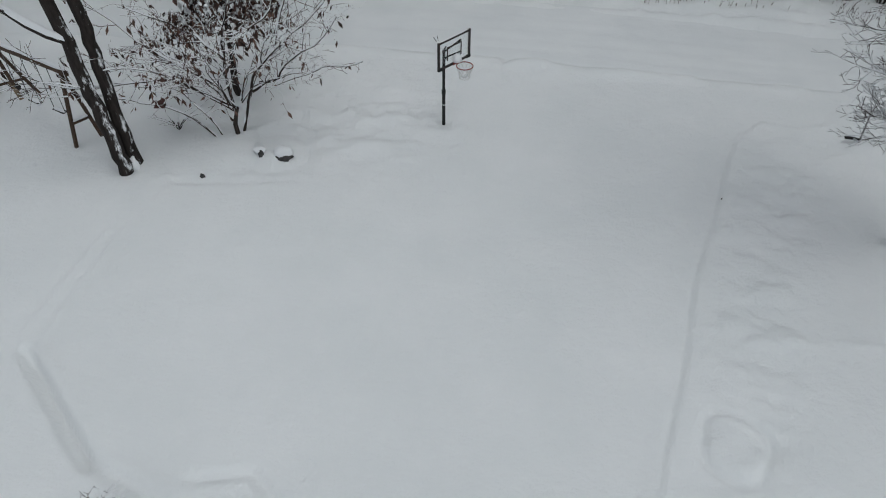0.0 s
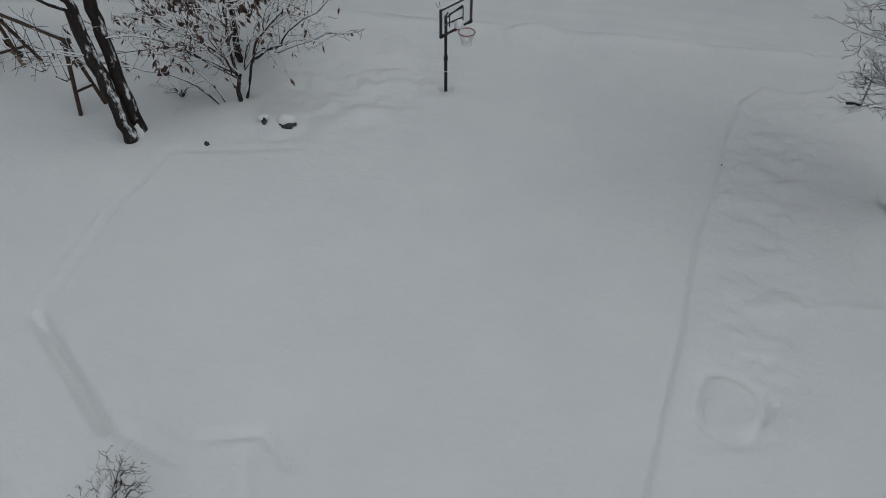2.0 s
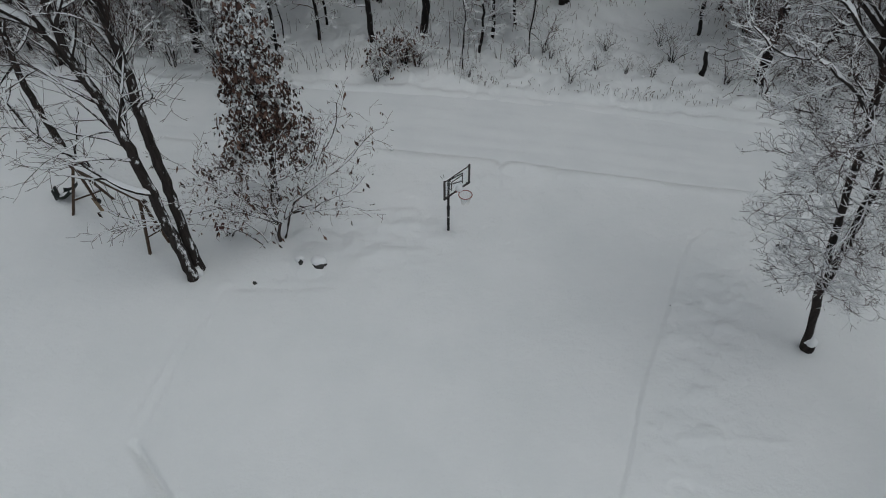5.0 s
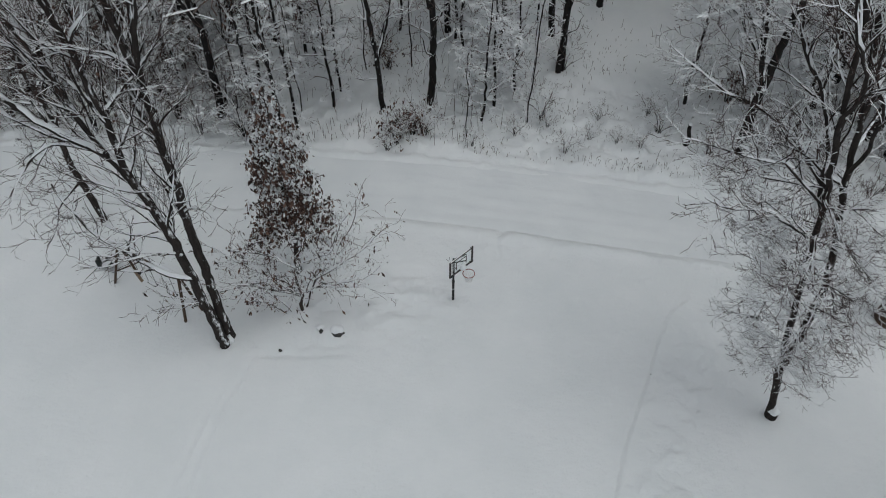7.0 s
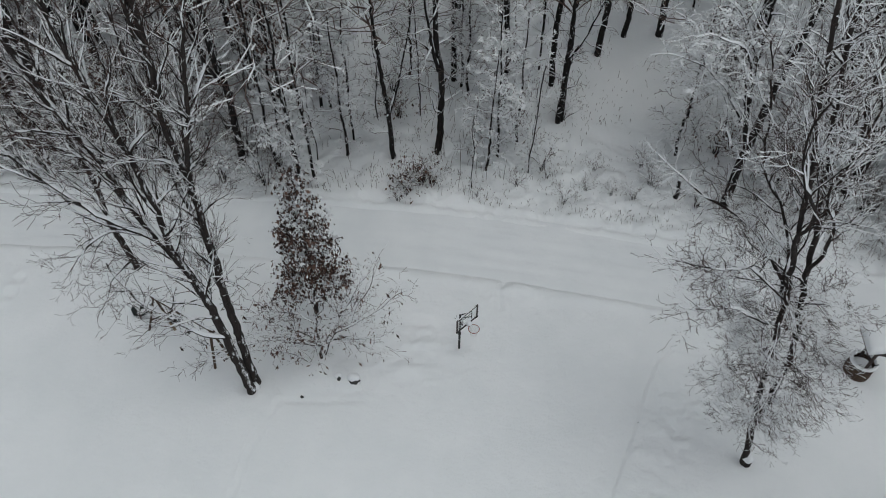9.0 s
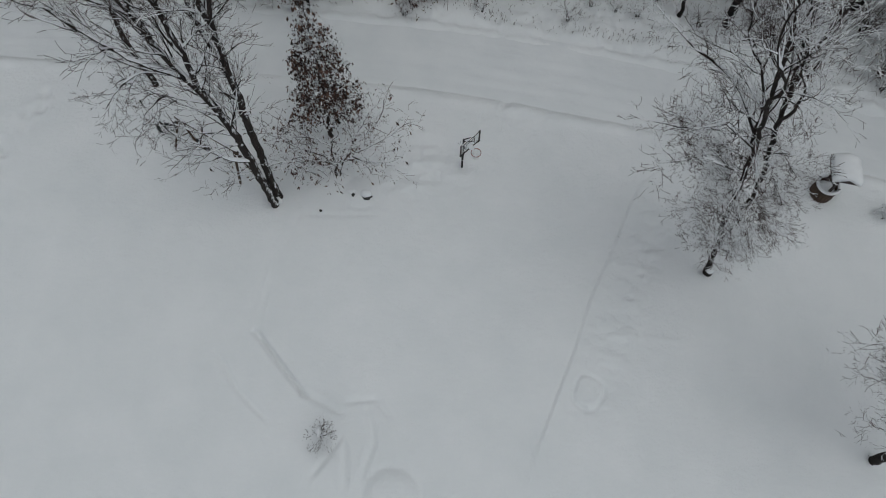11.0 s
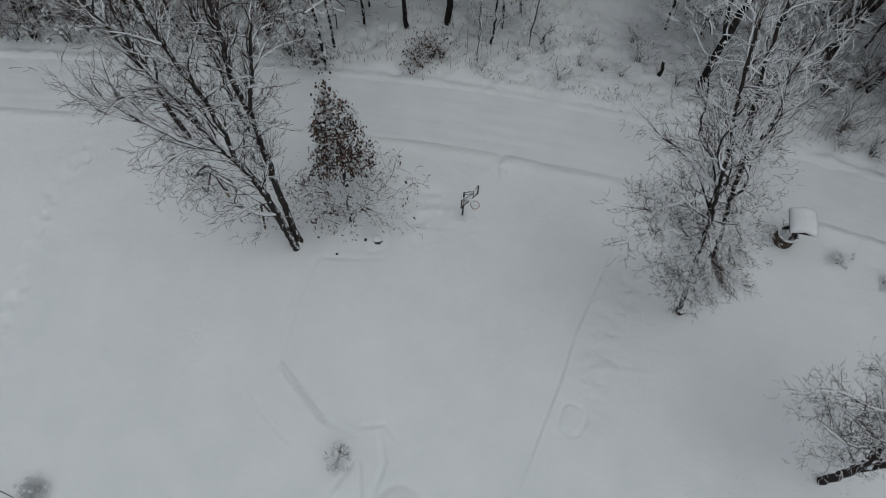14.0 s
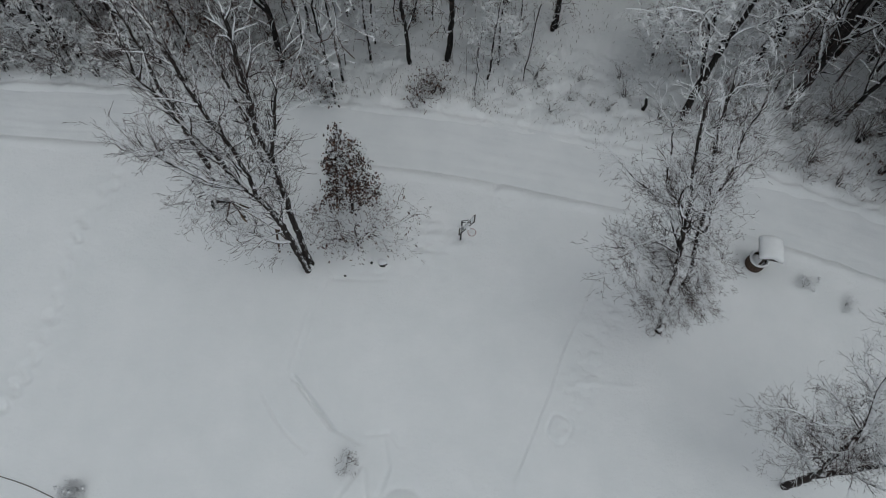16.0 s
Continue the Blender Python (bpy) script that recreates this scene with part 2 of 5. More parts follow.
NEAR = curve_table([(-90, 28.5), (-60, 26.6), (-29.2, 24.05), (-22, 23.75), (-14.8, 23.5), (-5.5, 22.75), (-1.3, 22.4), (2.2, 21.83),
                    (8.1, 20.6), (16.2, 19.2), (19.4, 18.3), (25, 16.35), (40, 10.4), (90, -10)])
FAR = curve_table([(-90, 31.8), (-60, 30), (-30, 27.4), (-23, 27.4), (-15.4, 27.2), (-9.5, 26.9), (-2.9, 26.4), (1.5, 25.8),
                   (6.5, 24.9), (10, 24.15), (17, 22.75), (20.4, 21.9), (25.8, 19.95), (40, 14), (90, -6)])


def near_edge(x):
    return np.interp(x, *NEAR)


def far_edge(x):
    return np.interp(x, *FAR)


def along(x, y, pts):
    """Distance to a broken line, the side (plus: to the left of its way), and how far along it (0 to 1)."""
    best, side, where = np.full(x.shape, 1e9), np.zeros(x.shape), np.zeros(x.shape)
    n = len(pts) - 1
    for k in range(n):
        (ax, ay), (bx, by) = pts[k], pts[k + 1]
        dx, dy = bx - ax, by - ay
        f = np.clip(((x - ax) * dx + (y - ay) * dy) / (dx * dx + dy * dy), 0, 1)
        d = np.hypot(x - ax - f * dx, y - ay - f * dy)
        s = np.sign(dx * (y - ay) - dy * (x - ax))
        closer = d < best
        best, side, where = np.where(closer, d, best), np.where(closer, s, side), np.where(closer, (k + f) / n, where)
    return best, side, where


def trench(x, y, pts, depth, width, rim=0.35):
    d, _, f = along(x, y, pts)
    fade = np.clip(np.minimum(f, 1 - f) * 8 + 0.35, 0, 1)
    return fade * depth * (-np.exp(-(d / width) ** 2) + rim * np.exp(-((d - 2.0 * width) / width) ** 2))


def step(x, y, pts, height, width, fall, ends=0.12):
    """A bank that stands over the left of the line and dies away behind."""
    d, s, f = along(x, y, pts)
    sd = d * s
    height = height * np.clip(np.minimum(f, 1 - f) / ends, 0, 1)
    return height / (1 + np.exp(-np.clip(sd / width, -30, 30))) * np.exp(-np.maximum(sd, 0) / fall) * np.where(sd > -1.5, 1, 0)


COURT = [(-3.8, 15.25), (-5.6, 15.1), (-7.6, 15.15), (-8.4, 12.9), (-8.95, 9.3)]
CUT = [(-6.5, 6.55), (-7.7, 7.9), (-8.95, 9.35)]
CUT_TAIL = [(-6.6, 6.7), (-4.8, 5.8)]
BANK = [(2.4, 2.6), (4.1, 6.75), (4.95, 8.75), (5.85, 11.3), (7.15, 14.0), (8.0, 16.0), (8.7, 17.25), (9.6, 17.95), (10.6, 17.65),
        (11.3, 17.75), (12.2, 18.5), (13.6, 18.55)]
TRAIL = [(-21.0, 21.5), (-22.6, 18.5), (-22.9, 16.5), (-22.9, 13.6), (-23.1, 10.9), (-23.5, 8.85), (-24.3, 7.0)]
_r = random.Random(5)
CRESCENTS = []
for _k in range(42):
    _y = _r.uniform(7.8, 17.0)
    _x = float(np.interp(_y, [p[1] for p in BANK[:8]], [p[0] for p in BANK[:8]])) + _r.uniform(0.35, 2.8)
    CRESCENTS.append((_x, _y, _r.uniform(0.20, 0.50), _r.uniform(0.02, 0.055), _r.uniform(-0.4, 2.6)))
FOOTPRINTS = []
for _k in range(26):
    _f = min(1.0, max(0.0, _k + _r.uniform(-0.4, 0.4)) / 25) * (len(TRAIL) - 1)
    _i = min(int(_f), len(TRAIL) - 2)
    _f -= _i
    FOOTPRINTS.append((TRAIL[_i][0] * (1 - _f) + TRAIL[_i + 1][0] * _f + (0.16 if _k % 2 else -0.16) + _r.uniform(-0.08, 0.08),
                       TRAIL[_i][1] * (1 - _f) + TRAIL[_i + 1][1] * _f + _r.uniform(-0.1, 0.1), _r.uniform(0.08, 0.16)))


def height(x, y):
    x, y = np.asarray(x, float), np.asarray(y, float)
    near, far = near_edge(x), far_edge(x)
    z = base_height(x, y)
    yard = 1 / (1 + np.exp(np.clip((y - near) / 0.5, -30, 30)))
    wild = 1 / (1 + np.exp(-np.clip((y - far - 0.25) / 0.2, -30, 30)))
    z = z + 0.05 * fbm(x / 4.5, y / 4.5, 3) + 0.022 * fbm(x / 0.6, y / 0.6, 2)
    z = z + wild * (0.30 * fbm(x / 5.0, y / 5.0, 3) + 0.22 * fbm(x / 1.0, y / 0.9, 4) + 0.24 * np.exp(-((y - far - 3.0) / 7.0) ** 2) * fbm(x / 0.55 + 4, y / 0.48, 2))
    # the roadbed and the ploughed ridges beside it
    inside = 1 / (1 + np.exp(-np.clip((y - near) / 0.14, -30, 30))) / (1 + np.exp(np.clip((y - far) / 0.14, -30, 30)))
    z = z - 0.30 * inside
    lumps = 0.6 + 1.3 * fbm(x / 1.1, y / 0.7, 4)
    z = z + 0.13 * lumps * np.exp(-((y - near + 0.45) / 0.32) ** 2) + (0.07 + 0.10 * np.clip((x - 9) / 6, 0, 1)) * lumps * np.exp(-((y - far - 0.15) / (0.25 + 0.5 * np.clip((x - 9) / 6, 0, 1))) ** 2) - 0.13 * np.exp(-((y - far - 0.62) / 0.20) ** 2)
    # drifts between the hoop and the shrubs
    drift = np.exp(-((x + 2.8) / 2.9) ** 2 - ((y - 18.2) / 2.0) ** 2)
    z = z + drift * 0.33 * fbm(x / 0.95 + 3.4, y / 0.6, 4)
    # edges of the court and the dug lines
    z = z + trench(x, y, COURT, 0.045, 0.11, 0.3) + step(x, y, CUT[::-1], 0.14, 0.06, 0.5, 0.2) + trench(x, y, CUT, 0.42, 0.105, 0.05) + trench(x, y, CUT_TAIL, 0.09, 0.12)
    z = z + trench(x, y, [(-9.4, 9.6), (-8.75, 12.9), (-7.9, 15.0)], 0.035, 0.09, 0.1)
    z = z + step(x, y, BANK[::-1], 0.07, 0.05, 1.8, 0.04)
    z = z + trench(x, y, BANK, 0.045, 0.065, 0.1)
    z = z + trench(x, y, [(-4.65, 6.33), (-3.45, 6.48), (-2.85, 5.7)], 0.13, 0.10, 0.1)
    for line in ([(-4.8, 4.9), (-5.95, 3.2)], [(-4.7, 4.7), (-4.55, 3.8), (-4.45, 2.9)], [(-3.75, 6.1), (-3.45, 4.7), (-3.95, 3.0)],
                 [(-10.5, 8.4), (-9.4, 6.8), (-7.8, 5.35)]):
        z = z + trench(x, y, line, 0.11, 0.11, 0.15)
    z = z + trench(x, y, [(6.6, 9.5), (7.9, 9.45), (9.8, 9.3)], -0.05, 0.12, 0.0)
    # low mounds: a covered ring beside the path and a buried fire pit
    a = np.arctan2(y - 6.98, x - 5.5)
    d = np.hypot(x - 5.5, y - 6.98) / (0.70 + 0.035 * np.cos(4 * a - 1.2) + 0.05 * np.cos(2 * a - 2.3) + 0.03 * np.cos(3 * a)) + 0.06 * fbm(x * 1.7, y * 1.7, 2)
    z = z + 0.09 * (-np.exp(-((d - 1.0) / 0.11) ** 2) + 0.25 * np.exp(-(d / 0.8) ** 8)) + 0.02 * np.exp(-((d - 0.72) / 0.08) ** 2) * (np.cos(a - 0.6) > 0.2)
    d = np.hypot(x + 2.6, y - 2.55)
    z = z + 0.16 * np.exp(-(d / 0.98) ** 6) - 0.07 * np.exp(-((d - 1.2) / 0.14) ** 2)
    for cx, cy, r, h, turn in CRESCENTS:
        near_it = (np.abs(x - cx) < 1.3) & (np.abs(y - cy) < 1.3)
        if near_it.any():
            d = np.hypot(x - cx, (y - cy) * 1.3)
            a = np.arctan2(y - cy, x - cx) - turn
            arc = np.clip(np.cos(a) * 1.5, 0, 1)
            z = z - 0.75 * h * arc * np.exp(-((d - r) / 0.06) ** 2) + 0.5 * h * np.exp(-(d / (r * 0.8)) ** 4)
    bank_d, bank_s, _ = along(x, y, BANK)
    spill = np.exp(-((bank_d * -bank_s - 1.5) / 1.3) ** 2) * (y < 18) * (y > 6)
    z = z + spill * 0.12 * fbm(x / 0.8, y / 0.5, 3)
    # the heap the plough left beside the drive's mouth
    z = z + step(x, y, [(8.6, 20.75), (6.5, 20.35), (5.0, 20.4), (2.1, 20.1)][::-1], 0.09, 0.09, 0.8, 0.4) * yard
    z = z + trench(x, y, [(2.25, 21.75), (1.9, 20.95), (2.0, 20.1)], 0.06, 0.16, 0.3) + 0.14 * np.exp(-((x - 2.6) / 1.7) ** 2 - ((y - 20.8) / 0.9) ** 2) * fbm(x / 0.7 + 9, y / 0.5, 3)
    z = z + 0.08 * np.exp(-((x - 3.2) / 1.0) ** 2 - ((y - 21.3) / 0.55) ** 2)
    for fx, fy, r in ((19.9, 17.4, 0.6), (22.4, 16.6, 0.9), (15.6, 18.0, 0.7), (-4.75, 16.4, 0.7), (-6.6, 16.6, 1.1), (-1.5, 18.4, 0.55)):
        d = np.hypot(x - fx, y - fy)
        z = z + (0.13 if fx < 10 else 0.06) * np.exp(-(d / r) ** 4) - 0.03 * np.exp(-((d - r * 1.25) / 0.15) ** 2)
    for fx, fy, h in FOOTPRINTS:
        near_it = (np.abs(x - fx) < 1) & (np.abs(y - fy) < 1)
        if near_it.any():
            d = np.hypot((x - fx) / 0.27, (y - fy) / 0.36) + 0.5 * fbm(x * 2, y * 2, 2)
            z = z + near_it * (-h * np.exp(-d ** 4) + 0.25 * h * np.exp(-((d - 1.6) / 0.4) ** 2))
    # bowls melted round the trunks
    for fx, fy, r in ((-8.9, 15.75, 0.38), (11.25, 12.7, 0.42), (17.05, 4.4, 0.5), (0.02, 17.9, 0.16), (17.5, 17.0, 0.75)):
        d = np.hypot(x - fx, y - fy)
        z = z - 0.10 * np.exp(-(d / r) ** 2)
    return z


def ground_at(x, y):
    return float(height(np.array([x]), np.array([y]))[0])


def spread(a, b, first, factor):
    """Steps that widen from a outwards to b."""
    out, s = [], first
    v = a
    while abs(v - a) < abs(b - a):
        v += math.copysign(s, b - a)
        out.append(v)
        s *= factor
    return out


gx = np.array(spread(-26.5, -1500, 0.25, 1.16)[::-1] + list(np.arange(-26.5, -10, 0.15)) + list(np.arange(-10, 3.4, 0.115)) + list(np.arange(3.4, 9.6, 0.07)) + list(np.arange(9.6, 11, 0.11)) + list(np.arange(11, 26.5, 0.19)) + spread(26.5, 1500, 0.25, 1.16))
gy = np.array(spread(1.5, -1500, 0.4, 1.3)[::-1] + list(np.arange(1.5, 5.0, 0.125)) + list(np.arange(5.0, 18.2, 0.1)) + list(np.arange(18.2, 22.5, 0.125)) + list(np.arange(22.5, 25.0, 0.138)) + list(np.arange(25.0, 32.0, 0.15)) + list(np.arange(32.0, 36.0, 0.25))
              + spread(36.0, 1500, 0.4, 1.09))
X, Y = np.meshgrid(gx, gy)
Z = height(X, Y)
nx, ny = len(gx), len(gy)
idx = np.arange(nx * ny).reshape(ny, nx)
quads = np.stack([idx[:-1, :-1], idx[:-1, 1:], idx[1:, 1:], idx[1:, :-1]], -1).reshape(-1, 4)
ground = link_mesh("ground", np_mesh("ground", np.stack([X, Y, Z], -1).reshape(-1, 3), quads), SNOW)
tagged(ground, "deep fresh snow over a yard and woodland floor", "ground", kind="structure")

# the road: a strip of packed snow with faint wheel tracks
rx = np.arange(-88, 60, 0.3)
ru = np.linspace(-0.12, 1.12, 40)
RX, RU = np.meshgrid(rx, ru)
RY = near_edge(RX) * (1 - RU) + far_edge(RX) * RU
RZ = base_height(RX, RY) - 0.13 + 0.02 * fbm(RX / 3.0, RU * 3, 2) + 0.03 * fbm(RX / 2.2, RU * 15, 3)
for track in (0.2, 0.38, 0.62, 0.82):
    RZ = RZ - 0.007 * np.exp(-((RU - track + 0.02 * np.sin(RX / 9)) / 0.035) ** 2)
idx = np.arange(RX.size).reshape(RX.shape)
quads = np.stack([idx[:-1, :-1], idx[:-1, 1:], idx[1:, 1:], idx[1:, :-1]], -1).reshape(-1, 4)
road = link_mesh("road", np_mesh("road", np.stack([RX, RY, RZ], -1).reshape(-1, 3), quads), ROAD)
tagged(road, "country road under ploughed and packed snow", "road", kind="structure")


# ---- trees ----
def unit(v):
    n = math.sqrt(v[0] * v[0] + v[1] * v[1] + v[2] * v[2]) or 1.0
    return (v[0] / n, v[1] / n, v[2] / n)


class Growth:
    """The limbs of one tree or shrub: paths of points with a radius at each."""

    def __init__(self, seed):
        self.r = random.Random(seed)
        self.stout, self.thin, self.tips = [], [], []

    def limb(self, pts, r0, r1, start=0.0, fork=None, stiff=False):
        """A limb through given points, thinning from r0 to r1; fork: what grows from it, past the fraction start."""
        p = [Vector(q) for q in pts]
        fine = []
        for k in range(len(p) - 1):
            a, b = p[max(k - 1, 0)], p[min(k + 2, len(p) - 1)]
            n = max(2, int((p[k + 1] - p[k]).length / 0.32))
            for i in range(n):
                f = i / n
                t0, t1 = (p[k + 1] - a) * 0.5, (b - p[k]) * 0.5
                h = (2 * f**3 - 3 * f**2 + 1) * p[k] + (f**3 - 2 * f**2 + f) * t0 + (3 * f**2 - 2 * f**3) * p[k + 1] + (f**3 - f**2) * t1
                fine.append(tuple(h + Vector((self.r.gauss(0, 0.02), self.r.gauss(0, 0.02), 0))))
        fine.append(tuple(p[-1]))
        n = len(fine) - 1
        # a slow sway from side to side, wider in slender limbs
        sway, swing = 0.02 + 0.09 * (r0 < 0.09 and not stiff) * min(1.0, r0 / 0.04), [self.r.uniform(0, 6.28) for _ in range(4)]
        for i in range(1, n + 1):
            s, f = 0.32 * i, min(1.0, 0.3 * i) * sway
            fine[i] = (fine[i][0] + f * (math.sin(s * 1.7 + swing[0]) + 0.4 * math.sin(s * 3.3 + swing[1])), fine[i][1] + f * math.sin(s * 1.6 + swing[2]),
                       fine[i][2] + f * 0.9 * (math.sin(s * 1.9 + swing[3]) + 0.4 * math.sin(s * 3.6 + swing[0])))
        radii = [r0 + (r1 - r0) * (i / n) ** 0.85 for i in range(n + 1)]
        if start == 0.0 and pts[0][2] < 0.8:
            radii[0] *= 1.45
        self.stout.append((fine, radii))
        if fork:
            self.children(fine, radii, 0, fork, start)
        return fine

    def children(self, pts, radii, level, spec, start):
        r = self.r
        length = sum(math.dist(pts[i], pts[i + 1]) for i in range(len(pts) - 1))
        count = spec["every"][level] * length * (1 - start)
        count = int(count) + (r.random() < count % 1)
        golden = r.uniform(0, 6.28)
        for k in range(count):
            f = start + (1 - start) * (k + r.uniform(0.1, 0.9)) / count
            at = f * (len(pts) - 1)
            i = min(int(at), len(pts) - 2)
            g = at - i
            a, b = pts[i], pts[i + 1]
            p = tuple(a[n] * (1 - g) + b[n] * g for n in range(3))
            d = unit(tuple(b[n] - a[n] for n in range(3)))
            rad = radii[i] * (1 - g) + radii[i + 1] * g
            golden += 2.4 + r.uniform(-0.5, 0.5)
            side = unit((d[1], -d[0], 0.01)) if abs(d[2]) < 0.95 else (1.0, 0.0, 0.0)
            other = (d[1] * side[2] - d[2] * side[1], d[2] * side[0] - d[0] * side[2], d[0] * side[1] - d[1] * side[0])
            ang = radians(r.gauss(spec["angle"][level], 9))
            ca, sa, cg, sg = math.cos(ang), math.sin(ang), math.cos(golden), math.sin(golden)
            w = unit(tuple(ca * d[n] + sa * (cg * side[n] + sg * other[n]) for n in range(3)))
            if level > 0 and w[2] < spec.get("floor", -0.35):
                w = unit((w[0], w[1], w[2] * 0.3))
            low, high = spec["long"][level]
            long = (low + (high - low) * (1 - f) ** spec.get("taper", 0.8)) * r.uniform(0.65, 1.25)
            if level > 0:
                long = min(long, 0.75 * length)
            if level == 0:
                lean = spec.get("lean")
                if lean:
                    long *= 1 + 0.55 * (w[0] * lean[0] + w[1] * lean[1])
            self.branch(p, w, long, min(rad * 0.62, spec["girth"][level] * (0.7 + 0.5 * r.random())), level + 1, spec)

    def branch(self, p, d, long, rad, level, spec):
        r = self.r
        n = max(1 if level == len(spec["every"]) and spec.get("coarse") else 2, min(13, int(long / spec["seg"][level - 1])))
        pts, radii = [p], [rad]
        bend, wig = spec["bend"][level - 1], spec["wiggle"]
        drift = (r.gauss(0, wig), r.gauss(0, wig), 0)
        for i in range(n):
            d = unit((d[0] + r.gauss(0, wig) + drift[0] * 0.4, d[1] + r.gauss(0, wig) + drift[1] * 0.4, d[2] + r.gauss(0, wig) + bend / n))
            s = long / n
            p = (p[0] + d[0] * s, p[1] + d[1] * s, p[2] + d[2] * s)
            if p[2] < spec.get("least", 0.35):
                p = (p[0], p[1], spec.get("least", 0.35))
            pts.append(p)
            radii.append(max(rad * (1 - 0.8 * (i + 1) / n), spec["tip"]))
        (self.stout if rad > spec.get("stout", 0.035) else self.thin).append((pts, radii))
        if level < len(spec["every"]):
            self.children(pts, radii, level, spec, 0.12)
        else:
            self.tips.append((pts[-1], d))


def joined(paths):
    P = np.array([p for pts, _ in paths for p in pts])
    R = np.array([q for _, radii in paths for q in radii])
    ids = np.concatenate([np.full(len(pts), k) for k, (pts, _) in enumerate(paths)])
    ends = np.array([np.subtract(pts[-1], pts[0]) for pts, _ in paths])
    n = len(P)
    nxt, prv = np.minimum(np.arange(n) + 1, n - 1), np.maximum(np.arange(n) - 1, 0)
    nxt = np.where(ids[nxt] == ids, nxt, np.arange(n))
    prv = np.where(ids[prv] == ids, prv, np.arange(n))
    T = P[nxt] - P[prv]
    T /= np.linalg.norm(T, axis=1, keepdims=True) + 1e-9
    ends /= np.linalg.norm(ends, axis=1, keepdims=True) + 1e-9
    ref = np.where(np.abs(ends[:, 2:3]) > 0.8, [[1.0, 0.0, 0.0]], [[0.0, 0.0, 1.0]])[ids]
    linked = np.nonzero(ids[:-1] == ids[1:])[0]
    return P, R, ids, T, ref, linked


def strip_quads(linked, sides, closed):
    k = np.arange(sides if closed else sides - 1)
    a = linked[:, None] * sides + k
    b = linked[:, None] * sides + (k + 1) % sides
    return np.stack([a, b, b + sides, a + sides], -1).reshape(-1, 4)


def tubes(name, paths, sides, least=0.0):
    P, R, ids, T, ref, linked = joined(paths)
    R = np.maximum(R, least)
    u = np.cross(T, ref)
    u /= np.linalg.norm(u, axis=1, keepdims=True) + 1e-9
    v = np.cross(T, u)
    a = np.arange(sides) * 2 * np.pi / sides
    V = P[:, None] + R[:, None, None] * (np.cos(a)[None, :, None] * u[:, None] + np.sin(a)[None, :, None] * v[:, None])
    return np_mesh(name, V.reshape(-1, 3), strip_quads(linked, sides, True))


def snow_strips(name, paths, seed, deep, wide, most, gaps):
    """Snow lying along the upper side of limbs: thick on level ones, none on upright ones, broken here and there."""
    P, R, ids, T, ref, linked = joined(paths)
    rs = np.random.RandomState(seed)
    up = np.array([0, 0, 1.0]) - T * T[:, 2:3]
    flat = np.linalg.norm(up, axis=1)
    up /= flat[:, None] + 1e-6
    side = np.cross(T, up)
    cover = np.clip((flat - 0.20) / 0.42, 0, 1)
    lump = 0.75 + 0.9 * fbm(P[:, 0] * 3.1 + P[:, 2] * 1.9, P[:, 1] * 3.1 - P[:, 2] * 1.3, 3)
    keep = np.clip((lump - gaps) * 5, 0, 1)
    deep = deep * np.clip(R / 0.04, 0.35, 1) if most > 0.05 else deep
    h = np.minimum(deep + 0.8 * R, most) * cover * keep * (0.7 + 0.6 * rs.rand(len(P)))
    w = (R * 0.86 + wide) * np.clip(cover * 3, 0, 1) * np.clip(keep * 2, 0, 1)
    base = P + up * (R * 0.25)[:, None]
    top = P + up * (R * 0.9 + h)[:, None]
    mid = P + up * (R * 0.85 + h * 0.62)[:, None]
    V = np.stack([base - side * w[:, None], mid - side * (w * 0.85)[:, None], top, mid + side * (w * 0.85)[:, None], base + side * w[:, None]], 1)
    if most < 0.05:
        V = V[:, [0, 2, 4]]
    quads = strip_quads(linked, V.shape[1], False)
    k = V.shape[1] - 1
    use = np.repeat((h[linked] + h[linked + 1]) > 0.008, k)
    quads = quads[use]
    if not len(quads):
        return None
    used, inverse = np.unique(quads, return_inverse=True)
    return np_mesh(name, V.reshape(-1, 3)[used], inverse.reshape(-1, 4))


def leaf_mesh(name, spots, seed, size, slim=1.0):
    """Dry leaves that hang from given places, each folded along its rib."""
    rs = np.random.RandomState(seed)
    n = len(spots)
    c = np.asarray(spots, float)
    axis = np.stack([rs.normal(0, 0.45, n), rs.normal(0, 0.45, n), -np.ones(n)], 1)
    axis /= np.linalg.norm(axis, axis=1, keepdims=True)
    turn = rs.rand(n) * 6.28
    side = np.cross(axis, np.stack([np.cos(turn), np.sin(turn), 0 * turn], 1))
    side /= np.linalg.norm(side, axis=1, keepdims=True)
    out = np.cross(axis, side)
    L = size * (0.6 + 0.8 * rs.rand(n))[:, None]
    W = slim * L * (0.2 + 0.14 * rs.rand(n))[:, None]
    curl = L * (0.1 + 0.25 * rs.rand(n))[:, None]
    V = np.stack([c, c + axis * L * 0.5 - side * W + out * curl * 0.6, c + axis * L * 0.55, c + axis * L * 0.5 + side * W + out * curl * 0.6,
                  c + axis * L + out * curl], 1)
    base = np.arange(n)[:, None] * 5
    F = np.concatenate([base + [0, 1, 2], base + [0, 2, 3], base + [1, 4, 2], base + [2, 4, 3]])
    return np_mesh(name, V.reshape(-1, 3), None, F, smooth=False)


